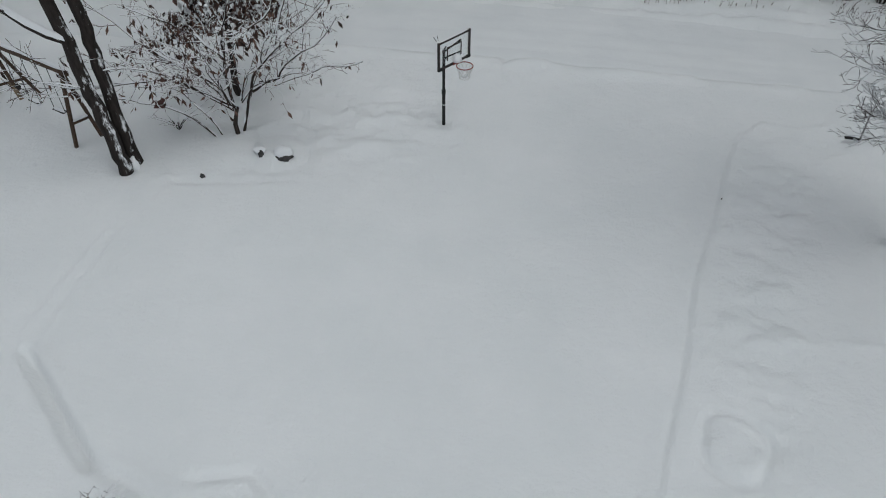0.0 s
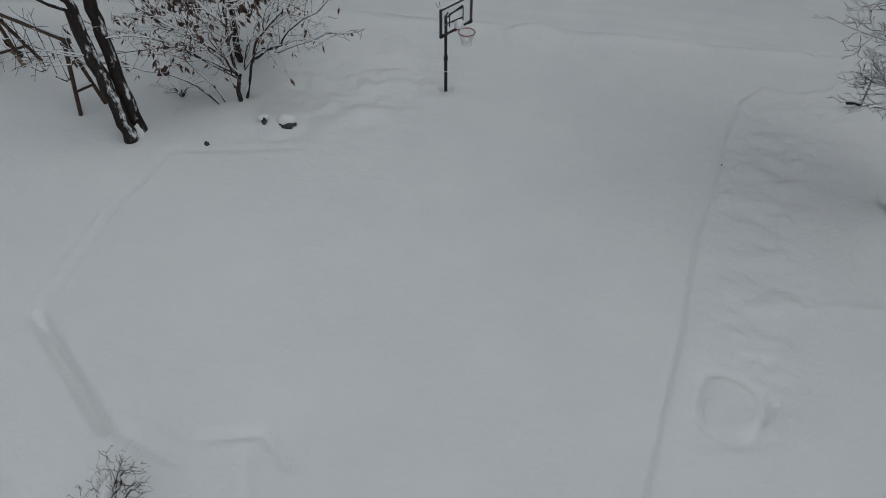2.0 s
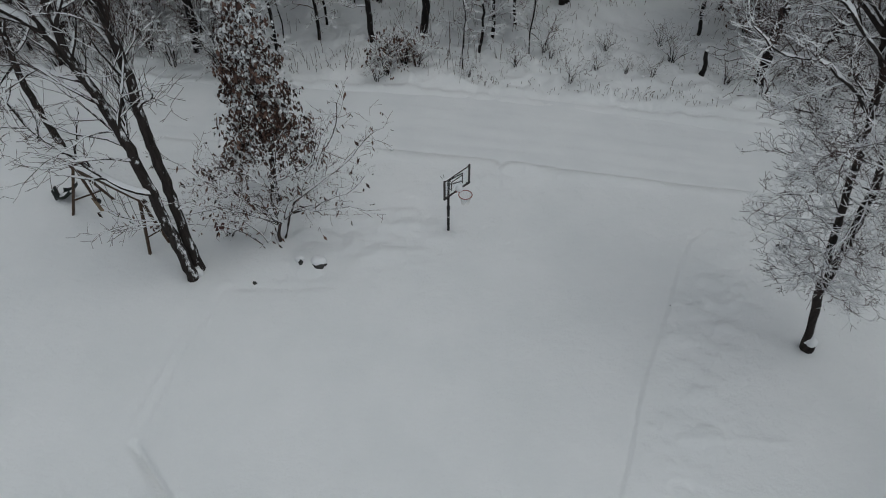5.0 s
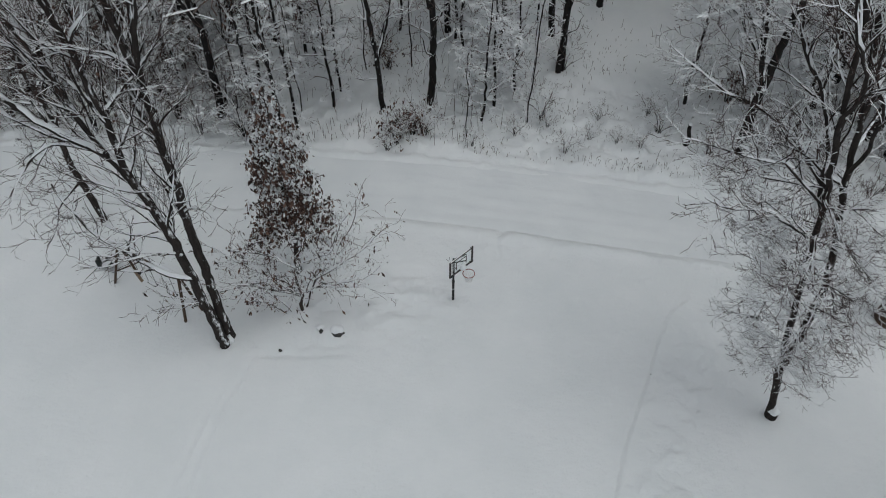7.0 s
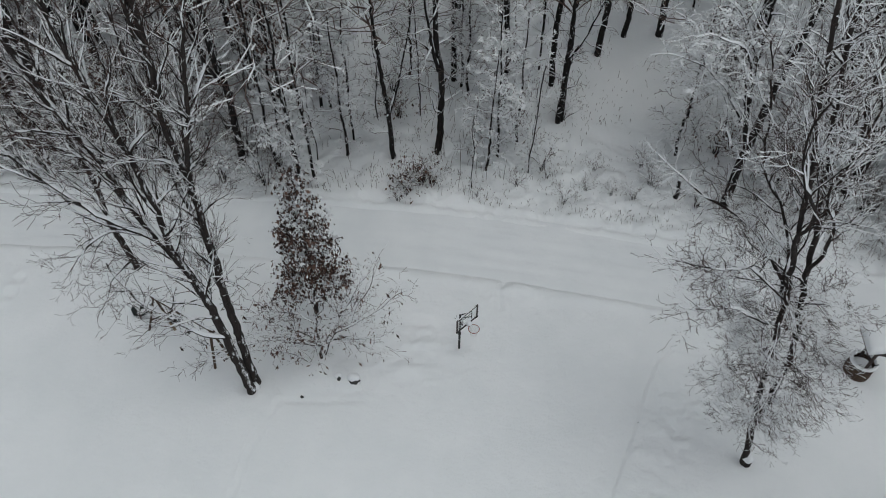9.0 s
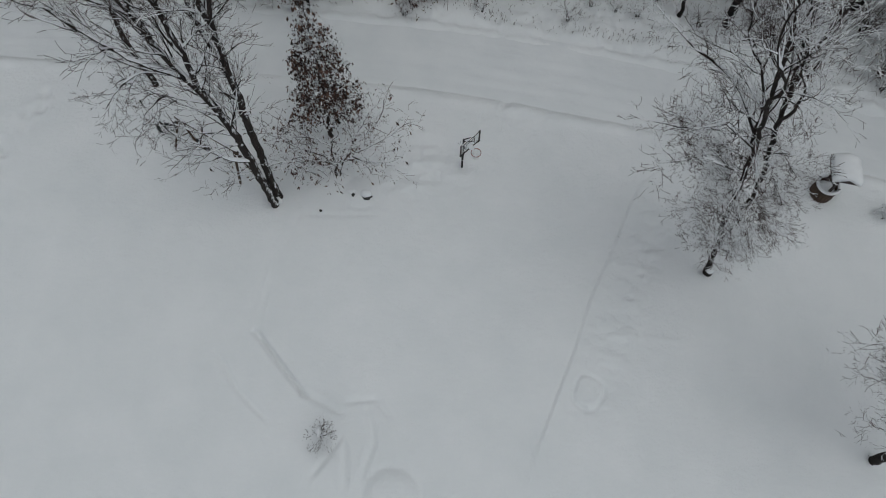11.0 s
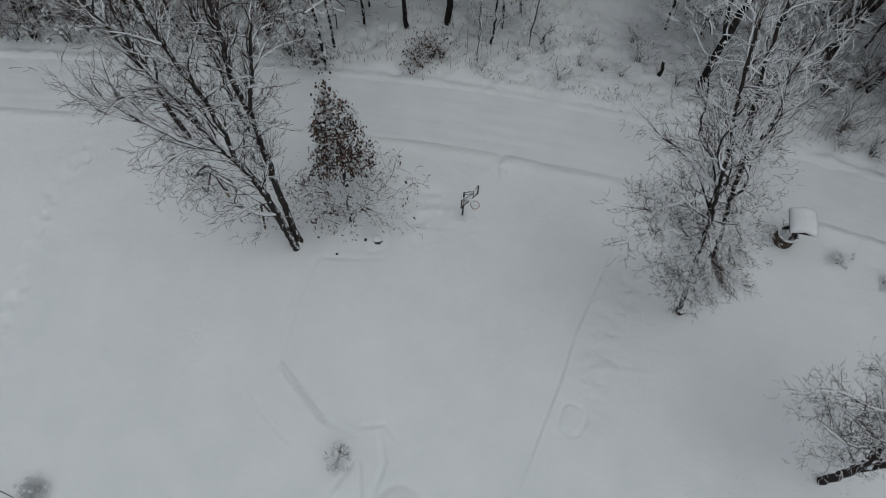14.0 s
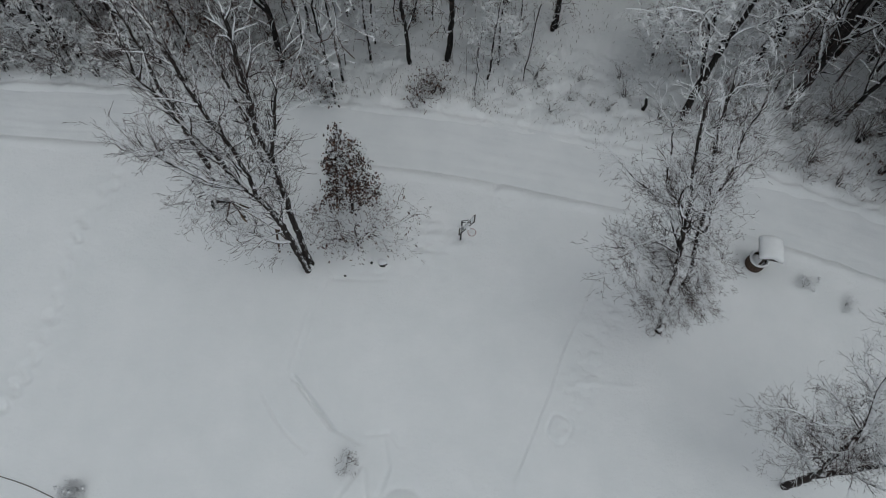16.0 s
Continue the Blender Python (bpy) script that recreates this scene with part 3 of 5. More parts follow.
def frond_mesh(name, spots, seed, size):
    """Feathery sprays of snow on fine twigs: slender tapered fingers that spread from given places."""
    rs = np.random.RandomState(seed)
    c = np.repeat(np.asarray(spots, float), 6, axis=0)
    n = len(c)
    turn, dip = rs.rand(n) * 6.28, rs.normal(-0.15, 0.3, n)
    d = np.stack([np.cos(turn), np.sin(turn), dip], 1)
    side = np.stack([-np.sin(turn), np.cos(turn), 0 * turn], 1)
    L = size * (0.5 + rs.rand(n))[:, None]
    W = L * (0.09 + 0.08 * rs.rand(n))[:, None]
    start = c + rs.normal(0, 0.03, (n, 3))
    mid = start + d * L * 0.45
    V = np.stack([start, mid - side * W, mid + side * W, mid + [0, 0, 0.02] + W * [0, 0, 0.7], start + d * L - [0, 0, 0.02]], 1)
    base = np.arange(n)[:, None] * 5
    F = np.concatenate([base + [0, 3, 1], base + [0, 2, 3], base + [4, 1, 3], base + [4, 3, 2]])
    return np_mesh(name, V.reshape(-1, 3), None, F)


def clump_mesh(name, spots, seed, size):
    """Small pillows of snow."""
    rs = np.random.RandomState(seed)
    n = len(spots)
    c = np.asarray(spots, float)
    S = size * (0.35 + 1.5 * rs.rand(n) ** 2)[:, None]
    turn = rs.rand(n) * 6.28
    rows = []
    for k in range(5):
        a = turn + k * 1.2566
        rows.append(c + S * np.stack([np.cos(a) * (0.5 + 1.1 * rs.rand(n)), np.sin(a) * (0.5 + 1.1 * rs.rand(n)), -0.5 * rs.rand(n)], 1))
    rows += [c + S * [0, 0, 0.4], c - S * [0, 0, 0.35]]
    V = np.stack(rows, 1)
    base = np.arange(n)[:, None] * 7
    F = np.concatenate([base + [k, (k + 1) % 5, 5] for k in range(5)] + [base + [(k + 1) % 5, k, 6] for k in range(5)])
    return np_mesh(name, V.reshape(-1, 3), None, F)


def planted(name, growth, m, label, category, group="", bark=None, twig=None, snow=(0.014, 0.004, 0.085, 0.56), fine=(0.010, 0.003, 0.025, 0.92),
            least=0.0038, sides=9, seed=1):
    ob = thing(name, m, label, category, group)
    if growth.stout:
        heavy = [q for q in growth.stout if q[1][0] > 0.055] or growth.stout
        light = [q for q in growth.stout if q[1][0] <= 0.055] if heavy is not growth.stout else []
        link_mesh("trunk", tubes("trunk", heavy, sides), bark or BARK, ob)
        if light:
            tagged(link_mesh("branchwork", tubes("branchwork", light, 5), bark or BARK, ob), kind="stuff")
        lying = snow_strips("limb_snow", growth.stout, seed, *snow)
        if lying:
            tagged(link_mesh("limb_snow", lying, CAP, ob, "thick white snow along the limbs"), kind="stuff")
    if growth.thin:
        tagged(link_mesh("crown", tubes("crown", growth.thin, 3, least), twig or TWIG, ob), kind="stuff")
        lying = snow_strips("twig_snow", growth.thin, seed + 1, *fine)
        if lying:
            tagged(link_mesh("twig_snow", lying, CAP, ob, "thin white snow along the twigs"), kind="stuff")
    return ob


HERO = dict(coarse=True, every=[2.5, 2.9, 3.8, 4.4], angle=[43, 42, 40, 40], long=[(1.3, 3.8), (0.7, 1.7), (0.35, 0.85), (0.16, 0.36)], girth=[0.05, 0.023, 0.011, 0.005],
            seg=[0.28, 0.22, 0.2, 0.16], bend=[0.35, 0.2, 0.1, 0.0], wiggle=0.2, tip=0.0035, floor=-0.25, least=0.9, stout=0.017)


def spec_like(**change):
    s = dict(HERO)
    s.update(change)
    return s


# the twin-trunked tree beside the swing set
g = Growth(11)
broom = dict(angle=[29, 28, 29, 31], wiggle=0.11, bend=[0.4, 0.2, 0.05, 0.0], every=[2.3, 2.4, 2.7, 2.3])
fan = spec_like(**broom, long=[(1.4, 2.9), (0.8, 1.9), (0.45, 1.0), (0.2, 0.5)])
up_left = spec_like(**broom, lean=(-0.4, -0.1), floor=0.0, long=[(1.6, 3.3), (0.8, 1.9), (0.45, 1.0), (0.2, 0.5)])
g.limb([(-8.80, 15.6, -0.45), (-9.13, 15.68, 4.1), (-9.4, 15.7, 6.7), (-10.0, 15.7, 8.8), (-10.5, 15.7, 10.5), (-11.0, 15.7, 12.8), (-11.6, 15.7, 14.8),
        (-12.2, 15.7, 17.6)], 0.205, 0.07, 0.27, up_left)
g.limb([(-9.85, 15.7, 8.4), (-9.8, 15.7, 11.0), (-10.0, 15.6, 13.5), (-10.4, 15.6, 16.3), (-10.5, 15.5, 19.0)], 0.115, 0.05, 0.1, up_left)
g.limb([(-10.2, 15.7, 9.3), (-11.2, 15.2, 10.6), (-12.2, 15.0, 12.2), (-13.0, 14.8, 14.0)], 0.10, 0.04, 0.15, up_left)
droop = spec_like(every=[2.8, 2.8, 3.6, 4.6], long=[(0.7, 2.0), (0.5, 1.2), (0.3, 0.7), (0.16, 0.3)], bend=[-0.1, -0.05, 0.0, 0.0], wiggle=0.16)
g.limb([(-10.1, 15.7, 9.2), (-11.2, 15.4, 9.9), (-12.4, 15.1, 9.3), (-13.4, 14.9, 8.1)], 0.06, 0.012, 0.2, droop)
g.limb([(-9.7, 15.7, 7.8), (-10.9, 15.5, 8.5), (-12.0, 15.2, 7.7), (-12.8, 15.0, 6.3)], 0.055, 0.012, 0.2, droop)
g.limb([(-8.66, 16.0, -0.45), (-8.75, 16.0, 3.7), (-8.67, 16.0, 7.0), (-8.62, 16.0, 9.4), (-8.6, 16.0, 11.3), (-8.7, 16.0, 14.0), (-8.45, 16.0, 17.0),
        (-8.3, 16.0, 20.2)], 0.19, 0.065, 0.3, fan)
g.limb([(-8.6, 16.0, 10.8), (-8.3, 15.8, 12.6), (-7.8, 15.7, 14.4), (-7.2, 15.6, 17.0)], 0.10, 0.04, 0.15, fan)
g.limb([(-8.65, 16.0, 9.0), (-9.3, 16.6, 11.0), (-9.6, 17.1, 13.6), (-9.9, 17.4, 16.5)], 0.10, 0.04, 0.15, up_left)
g.limb([(-9.12, 15.6, 3.9), (-9.7, 15.3, 4.5), (-10.5, 15.1, 5.2), (-11.1, 15.1, 6.2), (-11.4, 15.1, 7.4), (-11.9, 15.1, 8.6)], 0.085, 0.022, 0.15,
       spec_like(every=[2.8, 2.8, 3.4], long=[(0.6, 1.6), (0.4, 0.9), (0.2, 0.5)]))
g.limb([(-9.0, 15.65, 2.6), (-9.6, 15.2, 3.0), (-10.3, 14.9, 3.1), (-10.9, 14.7, 2.9)], 0.014, 0.006, 0.2, spec_like(every=[3.4, 3.4, 3.4], long=[(0.4, 1.2), (0.3, 0.7), (0.2, 0.4)], bend=[0, 0, 0, 0]))
g.limb([(-9.35, 15.7, 6.2), (-10.0, 15.0, 6.4), (-10.9, 14.4, 6.2), (-11.6, 14.0, 5.6)], 0.025, 0.008, 0.2, spec_like(every=[3.0, 3.0, 3.4], long=[(0.5, 1.5), (0.3, 0.8), (0.2, 0.4)], bend=[-0.1, 0, 0, 0]))
g.limb([(-9.3, 15.7, 5.6), (-10.4, 15.4, 6.5), (-11.6, 15.2, 7.1), (-12.9, 15.2, 7.2)], 0.045, 0.012, 0.3, spec_like(every=[2.0, 2.4, 3.0], long=[(0.5, 1.5), (0.3, 0.8), (0.2, 0.4)]))
twin = planted("tree", g, Matrix(), "tall bare tree with two leaning dark trunks and snowy limbs", "tree", "yard trees", seed=3, least=0.0062,
        snow=(0.032, 0.007, 0.11, 0.55), fine=(0.011, 0.003, 0.028, 0.78))
bm = bmesh.new()
mound(bm, (-8.66, 15.80, 0.06), (0.15, 0.13, 0.30), 7, -0.5, 0.5)
part("snow_collar", bm, CAP, twin, "snow packed between the two trunks", True)

# the forked tree beyond the bank: flat sprays round the lower stems, a thin crown of rising limbs above
g = Growth(23)
low = spec_like(wiggle=0.24, every=[4.0, 4.2, 4.4, 4.6], angle=[38, 38, 38, 40], long=[(0.6, 1.5), (0.4, 0.9), (0.24, 0.55), (0.12, 0.28)], girth=[0.020, 0.012, 0.008, 0.005],
                bend=[0.0, 0.0, 0.0, 0.0], seg=[0.24, 0.2, 0.16, 0.14])
spray = spec_like(wiggle=0.23, every=[5.2, 5.2, 5.2, 4.6], angle=[36, 38, 38, 40], long=[(0.5, 1.15), (0.35, 0.75), (0.2, 0.45), (0.1, 0.25)], girth=[0.014, 0.009, 0.007, 0.005],
                  bend=[0.05, 0.0, 0.0, 0.0], seg=[0.2, 0.16, 0.14, 0.12], floor=-0.15, stout=0.015)
rising = spec_like(wiggle=0.17, every=[2.3, 2.8, 3.2, 3.4], angle=[27, 31, 35, 38], long=[(1.2, 3.2), (0.7, 1.6), (0.35, 0.8), (0.18, 0.35)], girth=[0.030, 0.015, 0.009, 0.006],
                   bend=[0.45, 0.25, 0.1, 0.0], seg=[0.3, 0.25, 0.2, 0.16])
STEM_A = [(10.78, 12.8, 2.8), (10.26, 12.8, 5.1), (9.82, 12.8, 7.5), (9.45, 12.8, 9.5), (8.85, 12.8, 12.0), (8.3, 12.8, 14.4), (7.75, 12.8, 16.4), (7.2, 12.8, 18.4), (6.8, 12.8, 20.5)]
STEM_B = [(10.75, 12.8, 2.8), (10.95, 13.0, 4.3), (10.95, 13.2, 6.2), (10.75, 13.4, 7.8), (10.2, 13.55, 9.8), (9.95, 13.8, 11.6), (9.5, 14.0, 13.5), (8.9, 14.0, 15.6),
          (8.4, 14.0, 17.4), (8.0, 14.1, 20.0)]
g.limb([(11.3, 12.72, -0.4), (11.2, 12.74, 0.6), (11.06, 12.76, 1.3), (10.75, 12.8, 2.9)], 0.115, 0.14)
g.limb(STEM_A, 0.115, 0.045, 0.5, rising)
g.limb(STEM_B, 0.13, 0.045, 0.48, rising)
# limbs of the crown
g.limb([(9.2, 12.8, 10.6), (8.5, 14.2, 11.1), (7.4, 15.5, 11.6), (6.5, 16.4, 11.8), (5.7, 16.9, 12.1)], 0.075, 0.015, 0.2, low)
for pts in ([(9.45, 12.8, 9.4), (9.0, 13.3, 11.6), (8.0, 13.8, 13.6), (7.3, 14.2, 15.6), (6.9, 14.4, 17.5)], [(10.15, 13.58, 10.1), (9.8, 13.2, 12.2), (9.3, 13.1, 14.0), (9.0, 13.0, 17.0)],
            [(9.96, 13.79, 11.5), (10.2, 14.4, 13.4), (10.1, 14.8, 15.6), (10.0, 15.0, 18.0)], [(8.9, 12.8, 11.8), (8.4, 12.3, 13.6), (7.6, 12.0, 15.4), (7.1, 11.8, 17.5)]):
    g.limb(pts, 0.065, 0.02, 0.25, rising)
g.limb([(10.05, 13.68, 10.7), (11.0, 15.1, 11.1), (12.3, 16.8, 11.6), (13.4, 18.2, 12.0), (14.4, 19.4, 12.6)], 0.060, 0.015, 0.35, rising)
# the long flat limbs on the open side
for pts in ([(9.55, 12.8, 8.8), (8.2, 12.2, 10.0), (6.6, 11.6, 11.0), (5.2, 11.1, 11.9)], [(9.75, 12.8, 7.8), (9.0, 11.9, 8.6), (8.2, 11.0, 9.2), (7.5, 10.2, 9.6)],
            [(10.17, 13.56, 9.9), (9.1, 13.4, 10.9), (7.6, 13.0, 11.8), (6.2, 12.6, 12.4)], [(9.3, 12.8, 10.0), (7.9, 12.6, 11.4), (6.2, 12.0, 12.4), (4.9, 11.6, 12.9)]):
    g.limb(pts, 0.055, 0.012, 0.18, low)
for k in range(52):
    a, z = 2.4 * k, 2.7 + 0.155 * k
    c, s = math.cos(a), math.sin(a)
    stem = STEM_A if k % 2 else STEM_B
    x, y = (float(np.interp(z, [p[2] for p in stem], [p[n] for p in stem])) for n in (0, 1))
    n = (1.3 + 0.10 * (z - 3.0) + 0.9 * max(0.0, -c) * min(1.0, (z - 2.5) / 4)) * g.r.uniform(0.8, 1.2)
    g.limb([(x, y, z), (x + c * n * 0.45, y + s * n * 0.45, z + 0.15), (x + c * n, y + s * n, z + g.r.uniform(-0.2, 0.6))], 0.024, 0.008, 0.12, spray)
forked = planted("tree", g, Matrix(), "forked bare tree with dense snowy twigs down to its foot", "tree", "yard trees", snow=(0.028, 0.004, 0.09, 0.62),
                 fine=(0.012, 0.0035, 0.028, 0.66), seed=5, least=0.0052)
# snow packed against its foot, over a broken stub
bm = bmesh.new()
rod(bm, (11.34, 12.62, -0.1), (11.36, 12.60, 0.26), 0.20, 0.15, sides=9)
for v in bm.verts:
    v.co += Vector((noise.noise(v.co * 6.0), noise.noise(v.co * 6.0 + Vector((3, 0, 0))), noise.noise(v.co * 6.0 + Vector((0, 5, 0))) * 1.2)) * 0.06
part("stub", bm, BARK, forked, "broken dark stub at the foot")
bm = bmesh.new()
mound(bm, (11.33, 12.62, 0.36), (0.19, 0.17, 0.20), 5, -0.5, 0.35)
part("snow_collar", bm, CAP, forked, "snow packed against the foot of the trunk", True)

# the heavy tree at the near side of the yard
g = Growth(31)
broad_spray = spec_like(wiggle=0.22, every=[4.2, 4.0, 4.2, 4.2], angle=[42, 38, 38, 40], long=[(1.2, 3.0), (0.6, 1.4), (0.3, 0.7), (0.14, 0.32)], girth=[0.036, 0.018, 0.010, 0.006],
                        bend=[0.15, 0.05, 0.0, 0.0], lean=(-0.5, 0.4), seg=[0.28, 0.22, 0.18, 0.14])
g.limb([(17.05, 4.42, -0.4), (17.0, 4.5, 1.6), (16.8, 4.6, 3.4)], 0.21, 0.17)
g.limb([(16.82, 4.6, 3.2), (16.5, 4.75, 5.2), (16.5, 5.3, 7.3), (16.5, 5.8, 8.9), (16.5, 6.7, 10.0), (16.6, 7.5, 11.3), (16.7, 8.2, 13.5)], 0.175, 0.08, 0.12, broad_spray)
g.limb([(16.85, 4.6, 3.0), (17.5, 4.6, 5.0), (18.0, 4.6, 7.2), (18.6, 4.7, 9.8), (19.0, 4.8, 13.0)], 0.15, 0.05, 0.12, broad_spray)
for pts, r0 in (([(16.55, 5.0, 6.3), (15.5, 5.4, 7.2), (14.4, 5.9, 7.8), (13.2, 6.3, 8.1)], 0.07), ([(16.5, 5.7, 8.6), (15.6, 6.3, 9.6), (14.8, 6.9, 10.0), (14.1, 7.5, 10.2)], 0.07),
                ([(16.8, 4.7, 4.2), (15.9, 4.6, 4.9), (14.8, 4.7, 5.3), (13.8, 4.6, 5.5)], 0.06), ([(16.85, 4.6, 3.6), (16.0, 5.2, 4.6), (15.0, 5.9, 5.4), (14.0, 6.6, 6.0)], 0.06),
                ([(16.5, 5.7, 8.4), (14.9, 5.8, 9.4), (13.0, 6.0, 10.1), (11.4, 6.1, 10.4)], 0.06), ([(16.5, 5.0, 6.0), (15.0, 5.0, 7.0), (13.4, 5.2, 7.9), (12.2, 5.6, 8.4)], 0.06),
                ([(17.2, 4.6, 4.2), (17.8, 5.6, 5.6), (18.3, 6.6, 7.2), (18.8, 7.5, 9.0)], 0.08), ([(16.5, 5.2, 7.0), (15.6, 4.7, 8.4), (14.8, 4.3, 9.6)], 0.06),
                ([(17.6, 4.6, 5.6), (18.6, 5.4, 6.6), (19.6, 6.4, 7.6), (20.4, 7.4, 8.8)], 0.08), ([(17.0, 4.6, 3.8), (17.4, 5.8, 4.6), (17.4, 7.0, 5.4), (17.2, 8.0, 6.4)], 0.06)):
    g.limb(pts, r0, 0.015, 0.12, low)
planted("tree", g, Matrix(), "large bare tree with mottled snowy trunk and spreading limbs", "tree", "yard trees", bark=BARK_MOTTLED, seed=7, least=0.0050,
        snow=(0.030, 0.006, 0.09, 0.52), fine=(0.012, 0.003, 0.028, 0.70))

# the tree at the roadside behind the swing set
g = Growth(37)
g.limb([(-15.62, 22.2, 0.1), (-15.8, 22.2, 1.9), (-15.93, 22.2, 3.4), (-15.8, 22.2, 6.0), (-15.95, 22.2, 8.5), (-15.8, 22.2, 11.5), (-15.9, 22.1, 15.0)], 0.16, 0.03, 0.3,
       spec_like(every=[2.2, 2.6, 3.6]))
planted("tree", g, Matrix(), "bare roadside tree with a dark upright trunk", "tree", "yard trees", seed=9)

# the conical young oak that has kept its dead leaves
g = Growth(41)
g.limb([(-6.5, 19.4, 0.0), (-6.4, 19.45, 2.6), (-6.45, 19.5, 5.0), (-6.42, 19.55, 7.0), (-6.38, 19.6, 9.1)], 0.12, 0.02, 0.27,
       spec_like(every=[11.0, 5.0, 4.4], angle=[80, 45, 40], taper=1.1, long=[(0.05, 2.6), (0.25, 0.7), (0.15, 0.35)], bend=[0.05, 0.0, -0.05], girth=[0.03, 0.014, 0.008]))
oak = planted("oak_tree", g, Matrix(), "young conical oak keeping brown dead leaves under snow", "tree", bark=BARK, seed=11)
r = random.Random(3)
spots, caps = [], []
for tip, way in g.tips:
    bunch = fbm(np.array([tip[0] * 2.6 + 9]), np.array([tip[2] * 2.4 + tip[1] * 2.6]), 2)[0]
    bare = bunch < 0.05 + 0.10 * min(1.0, max(0.0, (tip[2] - 4.5) / 4.0))
    for _ in range(6 if bare else 16):
        spots.append((tip[0] + r.gauss(0, 0.14), tip[1] + r.gauss(0, 0.14), tip[2] + r.gauss(0, 0.12)))
    for _ in range(8 if bare else 3):
        caps.append((tip[0] + r.gauss(0, 0.14), tip[1] + r.gauss(0, 0.14), tip[2] + r.gauss(0.04, 0.09)))
tagged(link_mesh("leaves", leaf_mesh("leaves", spots, 5, 0.18), OAK_LEAF, oak, "dry brown oak leaves"), kind="stuff")
tagged(link_mesh("leaf_snow", clump_mesh("leaf_snow", caps[::3], 6, 0.05), CAP, oak, "white snow lying on the leaves"), kind="stuff")
tagged(link_mesh("snowy_leaves", leaf_mesh("snowy_leaves", caps, 7, 0.15), CAP, oak, "leaves plastered with white snow"), kind="stuff")

# the spreading shrub in front of it, on two short stems
g = Growth(43)
layer = spec_like(every=[3.0, 3.3, 3.2], angle=[48, 46, 44], long=[(0.7, 1.5), (0.4, 0.8), (0.18, 0.4)], girth=[0.020, 0.011, 0.007], bend=[0.1, 0.08, 0.05],
                  stout=0.014, least=1.7, seg=[0.24, 0.18, 0.14], wiggle=0.24, floor=-0.05)
g.limb([(-6.05, 17.15, -0.1), (-6.06, 17.25, 0.5), (-6.0, 17.35, 1.0)], 0.075, 0.06)
g.limb([(-5.9, 17.35, -0.1), (-5.85, 17.4, 0.6), (-5.6, 17.35, 1.2), (-5.1, 17.2, 1.9), (-4.45, 17.0, 3.1), (-3.4, 16.9, 4.0), (-2.5, 16.8, 4.8), (-1.85, 16.77, 5.6)],
       0.055, 0.008, 0.36, layer)
for pts, r0 in (([(-6.0, 17.35, 0.9), (-6.4, 17.2, 1.4), (-7.46, 16.9, 2.0), (-9.0, 16.4, 2.3), (-10.4, 15.5, 2.9)], 0.040),
                ([(-6.0, 17.35, 0.95), (-6.1, 17.3, 1.8), (-5.93, 17.2, 2.6), (-5.6, 17.1, 3.6), (-5.4, 16.8, 4.7)], 0.040),
                ([(-6.05, 17.3, 1.3), (-7.2, 17.3, 2.5), (-8.4, 17.2, 3.4), (-9.4, 16.9, 4.2)], 0.034),
                ([(-6.05, 17.3, 1.1), (-6.6, 16.9, 1.8), (-7.4, 16.4, 2.4), (-8.5, 15.9, 3.0)], 0.036),
                ([(-6.0, 17.3, 1.1), (-6.0, 16.8, 1.9), (-5.7, 16.2, 2.6), (-5.4, 15.6, 3.2)], 0.034),
                ([(-6.2, 17.2, 1.4), (-6.9, 16.6, 2.1), (-7.0, 16.1, 2.6), (-6.9, 15.6, 3.0)], 0.030),
                ([(-5.1, 17.2, 1.9), (-4.2, 16.5, 2.5), (-3.4, 16.1, 3.4), (-2.6, 15.74, 4.5)], 0.030),
                ([(-5.3, 17.2, 1.6), (-4.6, 16.7, 2.1), (-4.3, 16.2, 2.6), (-4.0, 15.7, 3.1)], 0.030),
                ([(-5.5, 17.4, 1.3), (-5.0, 17.9, 2.6), (-4.3, 18.1, 3.8), (-3.5, 18.1, 4.9)], 0.032),
                ([(-5.9, 17.3, 2.5), (-6.6, 17.2, 3.2), (-7.2, 16.9, 3.8), (-8.0, 16.6, 4.3)], 0.024),
                ([(-4.45, 17.0, 3.1), (-4.2, 17.2, 3.9), (-3.7, 17.3, 4.9), (-3.3, 17.3, 6.0)], 0.022),
                ([(-5.8, 17.2, 3.0), (-5.0, 16.9, 3.6), (-4.4, 16.6, 4.3), (-4.0, 16.4, 5.2)], 0.022)):
    g.limb(pts, 1.3 * r0, 0.011, 0.24, layer)
for k in range(8):
    a = 2.4 * k + g.r.uniform(-0.3, 0.3)
    c, s = math.cos(a), math.sin(a)
    reach, top, bow = g.r.uniform(1.8, 3.4), g.r.uniform(2.2, 3.9), g.r.uniform(-0.4, 0.4)
    g.limb([(-6.0 + 0.25 * c, 17.3 + 0.1 * s, 1.2), (-6.0 + reach * 0.35 * c, 17.2 + reach * 0.22 * s, 1.2 + 0.55 * (top - 1.2)),
            (-6.0 + reach * 0.7 * c - bow * s, 17.2 + reach * 0.35 * s + 0.5 * bow * c, 1.2 + 0.85 * (top - 1.2)), (-6.0 + reach * c, 17.2 + reach * 0.45 * s, top)],
           0.022, 0.007, 0.3, layer)
